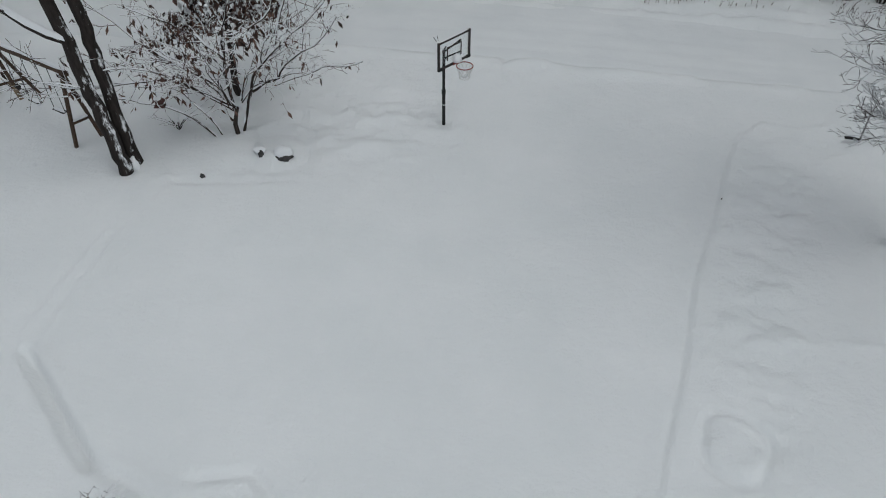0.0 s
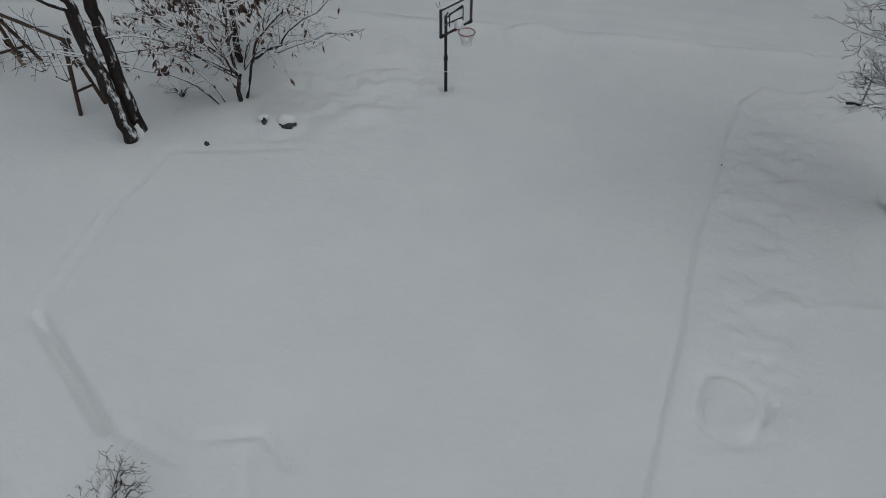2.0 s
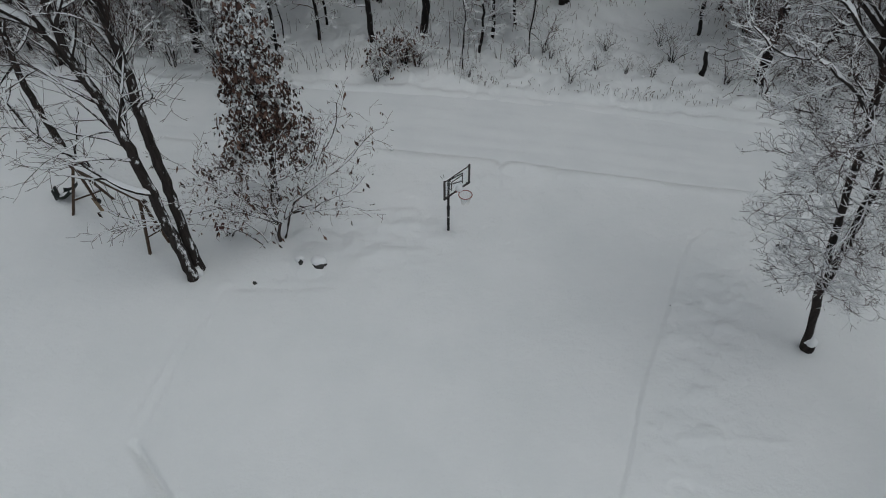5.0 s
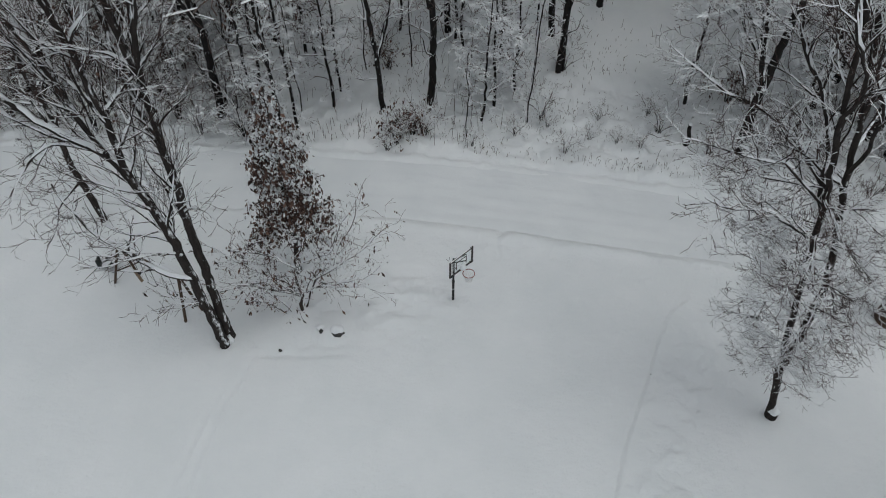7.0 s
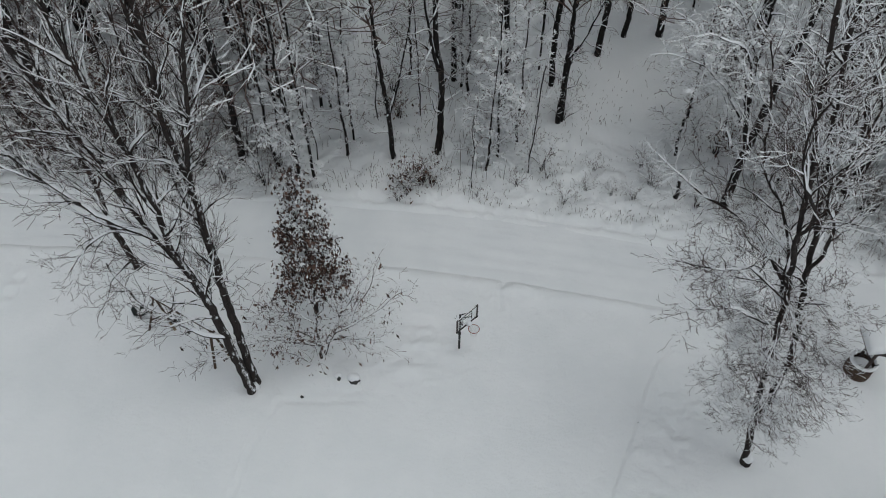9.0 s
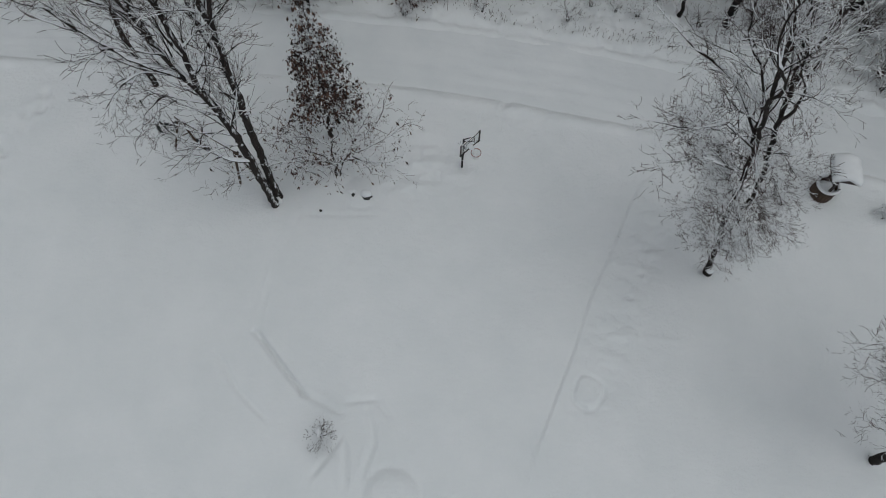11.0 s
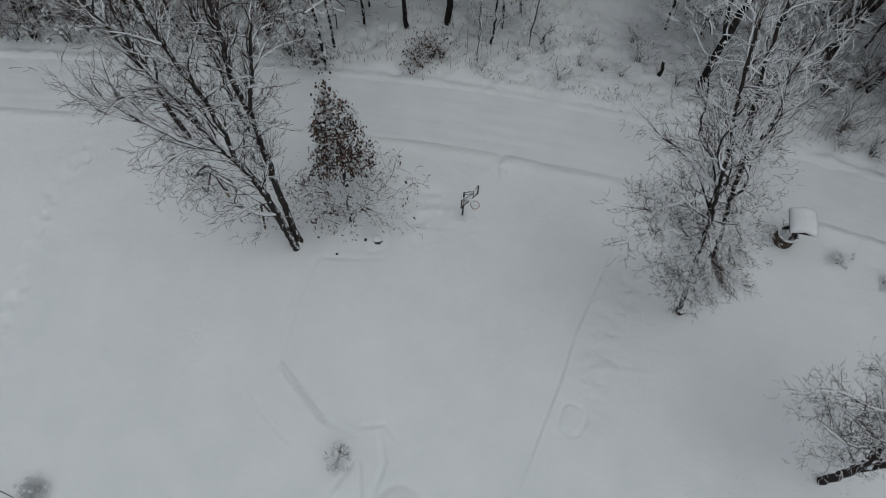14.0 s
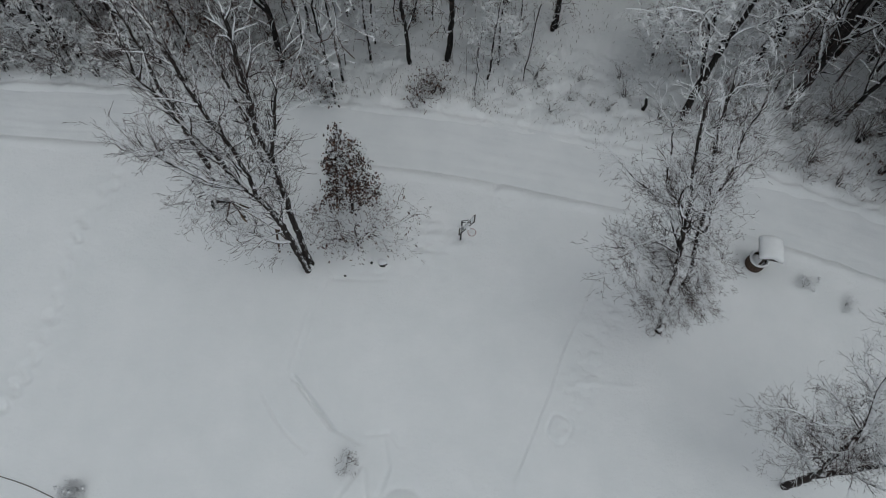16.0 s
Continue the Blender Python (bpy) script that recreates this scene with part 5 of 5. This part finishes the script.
def bird_feeder():
    ob = thing("bird_feeder", pose(-7.7, 16.4, 1.62) @ Matrix.Diagonal((0.8, 0.8, 0.8, 1)), "small dark red bird feeder hanging from a branch", "bird feeder")
    bm = bmesh.new()
    box(bm, (0.34, 0.24, 0.04), pose(0, 0, 0), 0.006)
    part("tray", bm, RED, ob)
    bm = bmesh.new()
    box(bm, (0.2, 0.14, 0.16), pose(0, 0, 0.1), 0.01)
    part("hopper", bm, RED, ob)
    for s in (-1, 1):
        bm = bmesh.new()
        box(bm, (0.24, 0.30, 0.02), pose(s * 0.10, 0, 0.23, 0, s * 35, 0), 0.004)
        part("roof_panel", bm, RED, ob)
    bm = bmesh.new()
    mound(bm, (0, 0, 0.29), (0.12, 0.14, 0.05), 2, -0.3)
    part("snow", bm, CAP, ob, "little snow on the roof", True)
    bm = bmesh.new()
    rod(bm, (0, 0, 0.28), (0.0, 0.0, 0.62), 0.006, sides=5)
    part("wire", bm, CHAIN, ob)


bird_feeder()


def garden_edging():
    ob = thing("garden_edging", pose(-21.7, 3.2, 0), "dark timber garden edging half covered by snow", "edging")
    pts = [(-24.5, 4.0), (-23.3, 3.62), (-22.4, 3.4), (-21.7, 3.2), (-21.0, 2.95), (-20.3, 2.68), (-19.4, 2.3)]
    for (ax, ay), (bx, by) in zip(pts, pts[1:]):
        bm = bmesh.new()
        bar(bm, (ax + 21.7, ay - 3.2, ground_at(ax, ay) + 0.015), (bx + 21.7, by - 3.2, ground_at(bx, by) - 0.055), 0.04, 0.12, 0.005)
        part("board", bm, GREY_WOOD, ob)


garden_edging()


def broken_stump():
    x, y = 11.6, 27.4
    z = ground_at(x, y)
    ob = thing("broken_stump", pose(x, y, z), "broken dark tree stump with snow on top", "stump")
    g = Growth(71)
    g.limb([(0, 0, -0.1), (0.0, 0.02, 0.6), (-0.03, 0.03, 1.0), (-0.04, 0.04, 1.2)], 0.11, 0.085)
    link_mesh("trunk", tubes("trunk", g.stout, 10), BARK_WOODS, ob)
    bm = bmesh.new()
    mound(bm, (-0.04, 0.04, 1.21), (0.09, 0.09, 0.08), 4, -0.3)
    part("snow_cap", bm, CAP, ob, "cap of white snow", True)


broken_stump()

# ---- the woods across the road ----
TALL = spec_like(coarse=True, every=[1.6, 2.3, 2.4], angle=[56, 46, 42], long=[(0.9, 2.8), (0.5, 1.3), (0.25, 0.6)], girth=[0.045, 0.018, 0.009], bend=[0.3, -0.05, -0.15],
                 seg=[0.26, 0.24, 0.3], wiggle=0.24, tip=0.006, least=1.0, stout=0.025)
# the high crowns, stout twigs only: out of view, added to shade the woodland floor
SHADE_CROWN = spec_like(coarse=True, every=[4.2, 2.1], angle=[58, 48], long=[(2.6, 5.4), (1.1, 2.4)], girth=[0.11, 0.080], bend=[0.3, 0.1], seg=[0.8, 0.8], wiggle=0.2, tip=0.026,
                  stout=9.0)
WOOD_SNOW, WOOD_FINE = (0.020, 0.005, 0.09, 0.42), (0.014, 0.004, 0.035, 0.60)


def wood_tree(seed, tall, girth, lean, start, spec, forks=0, label="", leaves=0.0, category="tree", fine=None, fronds=0.0):
    g = Growth(seed)
    r = g.r
    mid = [(lean * f * tall + r.gauss(0, 0.006) * tall * min(1, 3 * f), r.gauss(0, 0.006) * tall * min(1, 3 * f), f * tall) for f in (0.0, 0.18, 0.36, 0.55, 0.75, 1.0)]
    mid[0] = (0, 0, -0.25)
    stem = g.limb(mid, girth, 0.025, stiff=True)
    girths = g.stout[-1][1]
    cut = max(3, int(len(stem) * min(1.0, 9.0 / tall)))
    g.children(stem[:cut], girths[:cut], 0, spec, start if tall < 9 else start + 0.08)
    # above 9 m an unseen dense crown, there to dim the ground below
    if tall > 12:
        g.children(stem[cut - 1:], girths[cut - 1:], 0, SHADE_CROWN, 0.0)
    for k in range(forks):
        f = r.uniform(0.25, 0.5) if tall < 12 else r.uniform(0.15, 0.3)
        a = r.uniform(0, 6.28)
        p = Vector((lean * f * tall, 0, f * tall))
        h = min(tall * (1 - f), 9.0) * r.uniform(0.6, 0.9)
        w = h * r.uniform(0.25, 0.45)
        g.limb([tuple(p), (p.x + math.cos(a) * w * 0.45, p.y + math.sin(a) * w * 0.45, p.z + h * 0.35), (p.x + math.cos(a) * w, p.y + math.sin(a) * w, p.z + h)],
               girth * 0.5, 0.02, 0.2, spec)
    ob = planted("tree", g, Matrix(), label, category, "woodland trees", bark=BARK_WOODS, snow=WOOD_SNOW, fine=fine or WOOD_FINE, least=0.012, sides=6, seed=seed, twig=TWIG_WOODS)
    if fronds:
        caps = [tuple(t[k] + r.gauss(0, 0.06) for k in range(3)) for t, _ in g.tips if r.random() < fronds]
        link_mesh("snow_sprays", frond_mesh("snow_sprays", caps, seed, 0.19), CAP, ob, "feathery white snow on the twig ends")["kind"] = "stuff"
    if leaves:
        spots = [tuple(t[k] + r.gauss(0, 0.1) for k in range(3)) for t, _ in g.tips if r.random() < leaves for _ in range(3)]
        link_mesh("leaves", leaf_mesh("leaves", spots, seed, 0.2), LEAF, ob, "dry brown leaves kept through winter")["kind"] = "stuff"
    return ob


def understory(seed, tall, stems, spread_w, label, leaves=0.0, clumps=0.3, clump=0.10, fine=None, much=1.0):
    g = Growth(seed)
    spec = spec_like(coarse=True, every=[2.6 * much, 3.0 * much, 3.0 * much], angle=[45, 45, 42], long=[(0.5, 1.2), (0.3, 0.7), (0.2, 0.4)], girth=[0.02, 0.012, 0.009], bend=[0.05, 0, -0.05],
                     stout=0.02, least=0.15, seg=[0.3, 0.25, 0.2], wiggle=0.27, tip=0.008)
    for k in range(stems):
        a = 6.283 * k / stems + g.r.uniform(-0.4, 0.4)
        h, w = tall * g.r.uniform(0.6, 1.1), spread_w * g.r.uniform(0.4, 1.1)
        c, s = math.cos(a), math.sin(a)
        g.limb([(c * 0.1, s * 0.1, -0.1), (c * w * 0.3, s * w * 0.3, h * 0.5), (c * w * 0.7, s * w * 0.7, h * 0.85), (c * w, s * w, h)], 0.03, 0.01, 0.15, spec)
    ob = planted("shrub", g, Matrix(), label, "shrub", "woodland undergrowth", bark=BARK_WOODS, snow=WOOD_SNOW, fine=fine or WOOD_FINE, least=0.008, sides=5, seed=seed, twig=TWIG_WOODS)
    if clumps:
        caps = [tuple(t[k] + g.r.gauss(0, 0.1) for k in range(3)) for t, _ in g.tips if g.r.random() < clumps]
        link_mesh("snow_clumps", clump_mesh("snow_clumps", caps, seed, clump), CAP, ob, "white snow caught among the twigs")
    if leaves:
        spots = [tuple(t[k] + g.r.gauss(0, 0.1) for k in range(3)) for t, _ in g.tips if g.r.random() < leaves for _ in range(3)]
        link_mesh("leaves", leaf_mesh("leaves", spots, seed, 0.19), LEAF, ob, "dry red-brown leaves")["kind"] = "stuff"
    return ob


SAPLING = spec_like(coarse=True, every=[3.0, 3.2, 3.2], angle=[64, 45, 42], long=[(0.6, 1.9), (0.35, 0.8), (0.12, 0.28)], girth=[0.025, 0.013, 0.009], bend=[0.1, -0.2, -0.25],
                    seg=[0.3, 0.25, 0.2], wiggle=0.3, tip=0.006, stout=0.03, least=0.6)
BARE = (0.014, 0.004, 0.03, 0.72)
kinds = {
    "tall": wood_tree(101, 22, 0.22, 0.01, 0.22, TALL, 1, "tall dark woodland trunk with snowy branches", fine=BARE),
    "leaning": wood_tree(102, 20, 0.19, -0.06, 0.2, TALL, 1, "slender leaning woodland tree with snowy branches", fine=BARE),
    "slim": wood_tree(103, 14, 0.08, 0.02, 0.18, spec_like(**{**TALL, "every": [1.8, 2.4, 3.0], "long": [(0.5, 1.6), (0.4, 0.9), (0.25, 0.5)]}), 0, "slim young woodland tree with snow on its twigs", fronds=0.2),
    "spreading": wood_tree(104, 20, 0.24, 0.03, 0.2, spec_like(**{**TALL, "every": [1.4, 2.0, 2.2], "long": [(1.2, 3.8), (0.6, 1.6), (0.3, 0.8)]}), 3, "broad forked woodland tree loaded with snow", fine=BARE),
    "sapling": wood_tree(105, 7.5, 0.085, 0.04, 0.16, spec_like(**{**SAPLING, "every": [4.4, 3.8, 3.2], "angle": [70, 45, 42], "long": [(0.7, 2.4), (0.45, 1.0), (0.15, 0.32)]}), 0, "snow-laden sapling at the edge of the woods", fronds=0.8, fine=(0.016, 0.006, 0.045, 0.5)),
    "thin": wood_tree(106, 6.0, 0.035, -0.03, 0.25, spec_like(**{**SAPLING, "every": [2.0, 2.2, 2.4], "long": [(0.3, 0.9), (0.2, 0.5), (0.15, 0.3)]}), 0, "thin bare sapling standing in snow"),
    "leafy": wood_tree(107, 9.0, 0.09, 0.02, 0.18, SAPLING, 1, "young oak with brown leaves and snow", leaves=0.8, fronds=0.15),
    "shrub": understory(111, 2.4, 9, 1.5, "tangled woodland shrub bent under snow"),
    "brown_shrub": understory(112, 1.5, 9, 0.9, "red-brown leafy shrub with snow at the roadside", leaves=0.7, clumps=0.25, clump=0.07, fine=(0.016, 0.006, 0.04, 0.62)),
    "thicket": understory(114, 2.6, 12, 1.3, "dense dark bare thicket under the trees", clumps=0.05, clump=0.09, fine=BARE, much=0.9),
    "brush": understory(113, 1.2, 7, 1.0, "low bare brush in the snow", clumps=0.2, clump=0.08),
}
first = {k: True for k in kinds}


def place(kind, x, y, turn=0.0, size=1.0):
    m = pose(x, y, ground_at(x, y), 0, 0, turn) @ Matrix.Diagonal((size, size, size, 1))
    if first[kind]:
        first[kind] = False
        kinds[kind].matrix_basis = m
    else:
        ob = copy_thing(kinds[kind], pose(x, y, ground_at(x, y), 0, 0, turn))
        ob.scale = (size, size, size)


# trees standing round the clearing
for kind, x, y, turn, size in (
    ("leaning", -3.65, 30.6, 10, 0.9), ("tall", -1.15, 30.9, 0, 1.05), ("tall", 5.9, 33.4, 90, 0.8), ("slim", 6.15, 33.6, 200, 1.0),
    ("tall", 5.8, 36.8, 200, 0.95), ("spreading", 9.05, 40.0, 40, 1.0), ("tall", -0.2, 37.4, 130, 1.0), ("tall", 2.6, 34.5, 0, 0.9),
):
    place(kind, x, y, turn, size)
# trees of the western woods and the young ones
for kind, x, y, turn, size in (
    ("sapling", 1.55, 29.45, 0, 1.0), ("thin", 3.95, 29.7, 180, 1.15), ("leaning", -26.9, 29.9, 0, 1.3), ("slim", -8.1, 34.2, 30, 0.9),
    ("thin", -7.9, 30.2, 0, 1.0), ("slim", -8.4, 27.6, 170, 1.15), ("sapling", -8.6, 27.9, 60, 1.0), ("thin", -2.25, 34.0, 40, 1.2),
    ("thin", 0.72, 28.1, 100, 0.8), ("slim", -6.05, 32.1, 250, 0.9), ("sapling", 2.2, 30.6, 120, 1.15), ("sapling", 3.4, 31.8, 240, 1.1),
    ("leafy", -15.5, 33.0, 0, 1.1), ("leafy", -11.0, 35.5, 90, 1.2),
):
    place(kind, x, y, turn, size)
# trees of the eastern edge; those past x = 28 are unseen, added to shade the right side
for kind, x, y, turn, size in (
    ("spreading", 20.9, 28.0, 20, 1.25), ("tall", 21.4, 28.3, 60, 1.1), ("sapling", 15.4, 29.6, 0, 1.1), ("sapling", 12.4, 31.0, 200, 1.2),
    ("spreading", 27.0, 26.5, 80, 1.0), ("leaning", 24.0, 26.8, 160, 0.9), ("tall", 29.0, 22.8, 40, 1.0), ("spreading", 31.0, 20.0, 70, 1.1),
    ("tall", 36.5, 17.5, 20, 1.1), ("spreading", 35.5, 21.0, 130, 1.15), ("tall", 39.0, 19.5, 310, 1.05), ("spreading", 40.5, 15.8, 250, 1.1),
    ("tall", 43.0, 17.5, 80, 1.1), ("leaning", 41.5, 22.0, 10, 1.1), ("tall", 46.0, 14.0, 160, 1.1), ("spreading", 33.8, 18.2, 200, 1.0),
    ("tall", 30.5, 26.5, 200, 1.1), ("spreading", 28.5, 28.8, 300, 1.0), ("tall", 33.0, 23.0, 100, 1.0), ("sapling", 17.3, 28.5, 30, 1.2),
):
    place(kind, x, y, turn, size)
# low growth at the roadside
for kind, x, y, turn, size in (
    ("brush", -3.2, 27.0, 50, 0.6), ("brown_shrub", -2.8, 27.5, 0, 0.95), ("brown_shrub", -2.0, 28.2, 100, 0.95), ("brush", -1.4, 28.4, 30, 1.0),
    ("brush", 5.6, 27.0, 0, 0.7), ("brown_shrub", -9.0, 27.7, 200, 1.0), ("shrub", -10.5, 28.3, 0, 1.0), ("shrub", -12.8, 28.4, 70, 0.9),
    ("shrub", -15.5, 28.7, 130, 1.0), ("shrub", -18.3, 28.6, 200, 1.05), ("shrub", -21.0, 29.0, 20, 1.0), ("shrub", -24.0, 28.7, 90, 1.0),
    ("shrub", -27.0, 28.6, 180, 0.9), ("shrub", -30.0, 28.8, 260, 1.1), ("thicket", -10.0, 29.8, 30, 0.9), ("thicket", -12.0, 30.4, 90, 1.0),
    ("thicket", -14.2, 29.6, 150, 0.9), ("thicket", -16.4, 30.2, 210, 1.05), ("thicket", -18.6, 30.6, 270, 1.0), ("thicket", -20.8, 30.2, 330, 1.1),
    ("thicket", -23.0, 30.6, 60, 1.0), ("thicket", -25.4, 30.0, 120, 1.1), ("thicket", -28.4, 29.6, 10, 1.1), ("thicket", -30.6, 30.2, 90, 1.2), ("thicket", -27.0, 31.6, 200, 1.2), ("thicket", -32.5, 29.8, 300, 1.1),
    ("tall", -26.4, 30.6, 40, 0.9), ("thicket", -13.2, 32.4, 10, 1.1), ("thicket", -17.6, 32.8, 70, 1.1),
    ("thicket", -19.4, 31.8, 20, 1.4), ("thicket", -21.9, 31.9, 140, 1.5), ("thicket", -24.4, 32.0, 230, 1.5), ("thicket", -29.0, 31.6, 310, 1.5), ("thicket", -22.8, 29.4, 180, 1.2),
    ("thicket", -26.2, 28.9, 80, 1.2), ("thicket", -15.4, 31.4, 40, 1.3), ("thicket", -20.4, 34.0, 260, 1.5), ("thicket", -24.0, 34.2, 350, 1.5), ("thicket", -30.6, 33.6, 100, 1.5),
):
    place(kind, x, y, turn, size)
# undergrowth to the east
for kind, x, y, turn, size in (
    ("brush", 10.4, 28.3, 60, 0.9), ("thicket", 26.8, 26.5, 20, 1.2), ("thicket", 25.2, 25.6, 120, 1.1), ("thicket", 27.6, 23.6, 200, 1.0),
    ("thicket", 23.4, 27.0, 0, 1.2), ("thicket", 21.2, 26.6, 70, 0.8), ("brush", 23.3, 22.4, 0, 1.0), ("shrub", 18.0, 26.6, 50, 0.9),
    ("brush", 16.5, 25.4, 150, 1.0), ("brush", 12.6, 26.8, 0, 0.8), ("brush", 6.9, 28.0, 40, 0.55), ("brush", 8.2, 27.6, 110, 0.5), ("brush", 9.3, 27.2, 190, 0.55),
    ("brush", 7.6, 29.6, 250, 0.6), ("brush", 3.2, 28.4, 310, 0.6), ("brush", 4.9, 29.0, 20, 0.5), ("brush", 10.2, 29.8, 80, 0.7), ("brush", 1.0, 27.5, 140, 0.5),
):
    place(kind, x, y, turn, size)

# the broad tree at the edge of the road, its limbs arching over the clearing
g = Growth(131)
arch = spec_like(coarse=True, every=[3.0, 3.6, 4.2], angle=[46, 45, 42], long=[(0.8, 2.2), (0.5, 1.2), (0.3, 0.6)], girth=[0.035, 0.016, 0.008], bend=[-0.05, -0.3, -0.35],
                 seg=[0.28, 0.24, 0.2], tip=0.005, stout=0.02, wiggle=0.28)
g.limb([(0, 0, -0.2), (0.0, 0.1, 2.5), (0.15, 0.2, 5.0), (0.5, 0.4, 8.0), (1.0, 0.6, 12.0), (1.3, 0.8, 17.0)], 0.26, 0.05, 0.4, arch)
g.limb([(0.05, 0.1, 3.6), (-0.5, 0.5, 6.0), (-0.8, 0.8, 9.0), (-1.0, 1.0, 13.0)], 0.15, 0.04, 0.3, arch)
for end in ((-5.6, 0.8, 8.6), (-4.6, -1.2, 10.5), (-5.0, 3.0, 11.5), (-3.4, 2.2, 7.0), (-2.6, -0.6, 8.4), (-4.4, 4.0, 9.0), (-1.8, 1.5, 10.0)):
    k = end[2] - 1.8
    g.limb([(-0.6, 0.6, k - 1.6), (end[0] * 0.4, end[1] * 0.4 + 0.3, k + 0.6), (end[0] * 0.75, end[1] * 0.8, k + 1.7), end], 0.075, 0.015, 0.2, arch)
g.limb([(0.4, 0.3, 7.0), (1.8, 0.0, 9.0), (3.4, -0.4, 10.5)], 0.08, 0.02, 0.2, arch)
broad = planted("tree", g, pose(14.1, 26.9, ground_at(14.1, 26.9)), "broad tree with two dark trunks and arching snowy limbs", "tree", "woodland trees", bark=BARK_WOODS,
                snow=(0.04, 0.016, 0.12, 0.40), fine=(0.016, 0.005, 0.035, 0.55), least=0.007, sides=8, seed=131, twig=TWIG_WOODS)
caps = [tuple(t[k] + g.r.gauss(0, 0.06) for k in range(3)) for t, _ in g.tips if t[2] < 13 and g.r.random() < 0.12]
tagged(link_mesh("snow_sprays", frond_mesh("snow_sprays", caps, 131, 0.26), CAP, broad, "feathery white snow on the twig ends"), kind="stuff")

r = random.Random(77)
taken = []
mix = ["tall"] * 5 + ["leaning"] * 3 + ["slim"] * 5 + ["spreading"] * 3 + ["sapling"] * 4 + ["thin"] * 2 + ["leafy"] * 3
tries = 0
while len(taken) < 144 and tries < 30000:
    tries += 1
    y = 28.8 + 25 * r.random() ** 1.35
    x = r.uniform(-0.4 * y - 18, 0.4 * y + 18)
    wing = x < -9 - 0.1 * (y - 30) or x > 15
    if y < 39.5 and 4.0 + 0.25 * (y - 30) < x < 12.5 + 0.1 * (y - 30):
        continue
    if y < float(far_edge(x)) + 2.0 or (12.0 < x < 20.5 and y < 37 and r.random() < 0.85):
        continue
    if y < 35.5 and -9 < x < 7 and r.random() < 0.8:
        continue
    if any((x - a) ** 2 + (y - b) ** 2 < (2.4 if wing else 4.6) for a, b in taken):
        continue
    taken.append((x, y))
    if -9.5 < x < 9 and y < 43:
        if r.random() < 0.6:
            place(r.choice(["sapling", "sapling", "sapling", "slim", "leafy"]), x, y, r.uniform(0, 360), r.uniform(0.7, 1.2))
        continue
    place(r.choice(mix), x, y, r.uniform(0, 360), r.uniform(0.8, 1.25))
for k in range(12):
    x, y = r.uniform(-8.5, 4.5 + 3 * (k % 2)), r.uniform(28.6, 38.5)
    place(r.choice(["thin", "thin", "sapling", "sapling", "brush", "shrub"]), x, y, r.uniform(0, 360), r.uniform(0.6, 1.25))
for k in range(90):
    x = r.uniform(-34, 34)
    y = float(far_edge(x)) + 1.4 + 18 * r.random() ** 1.6
    if 3.0 < x < 13 or (-8 < x < 3 and r.random() < 0.75):
        continue
    place(r.choice(["shrub", "brush", "brush", "brown_shrub"]), x, y, r.uniform(0, 360), r.uniform(0.7, 1.2))

for k in range(32):
    x = r.uniform(-36, 34)
    y = float(far_edge(x)) + 1.6 + 22 * r.random() ** 1.2
    if -8 < x < 15 and y < 38 or 4 < x < 13 and y < 41:
        continue
    place("thicket", x, y, r.uniform(0, 360), r.uniform(0.7, 1.25))

# dry weeds standing in the snow beyond the road, and brambles further in
rs = np.random.RandomState(91)
n = 9500
x = rs.uniform(-28, 27, n)
y = far_edge(x) + 1.0 + 11 * rs.rand(n) ** 1.3
keep = fbm(x / 1.6, y / 1.6, 3) > rs.uniform(-0.1, 0.55, n)
x, y = x[keep], y[keep]
z = height(x, y)
h = 0.05 + 0.34 * rs.rand(len(x)) ** 2.5
a, b, head = rs.normal(0, 0.3, len(x)) * h, rs.normal(0, 0.3, len(x)) * h, rs.rand(len(x))
paths = [([(p, q, w - 0.05), (p + d * 0.3, q + e * 0.3, w + t * 0.7), (p + d, q + e, w + t)], [0.008, 0.009, 0.009 + 0.018 * (k < 0.3)])
         for p, q, w, t, d, e, k in zip(x, y, z, h, a, b, head)]
weeds = link_mesh("weeds", tubes("weeds", paths, 3), STALK)
tagged(weeds, "dry brown weed stalks poking through the roadside snow", "weeds", kind="stuff")
n = 7000
x = rs.uniform(-40, 38, n)
y = far_edge(x) + 1.2 + 24 * rs.rand(n) ** 1.2
thick = fbm(x / 3.0, y / 3.0, 2) + np.where((x < -9) | (x > 15), 0.25, -0.05)
keep = thick > rs.uniform(-0.25, 0.25, n)
x, y = x[keep], y[keep]
z = height(x, y)
h = rs.uniform(0.2, 0.9, len(x)) * np.where(rs.rand(len(x)) < 0.2, 2.4, 1.0) * np.where((x > 2.5) & (x < 13.5) & (y < 44), 0.3, 1.0)
a, b = rs.normal(0, 0.28, len(x)) * h, rs.normal(0, 0.28, len(x)) * h
paths = [([(p, q, w - 0.05), (p + d * 0.4, q + e * 0.4, w + t * 0.6), (p + d, q + e, w + t)], [0.012, 0.010, 0.006]) for p, q, w, t, d, e in zip(x, y, z, h, a, b)]
brambles = link_mesh("brambles", tubes("brambles", paths, 3), TWIG_WOODS)
tagged(brambles, "dark bare brambles and seedlings on the woodland floor", "brambles", kind="stuff")
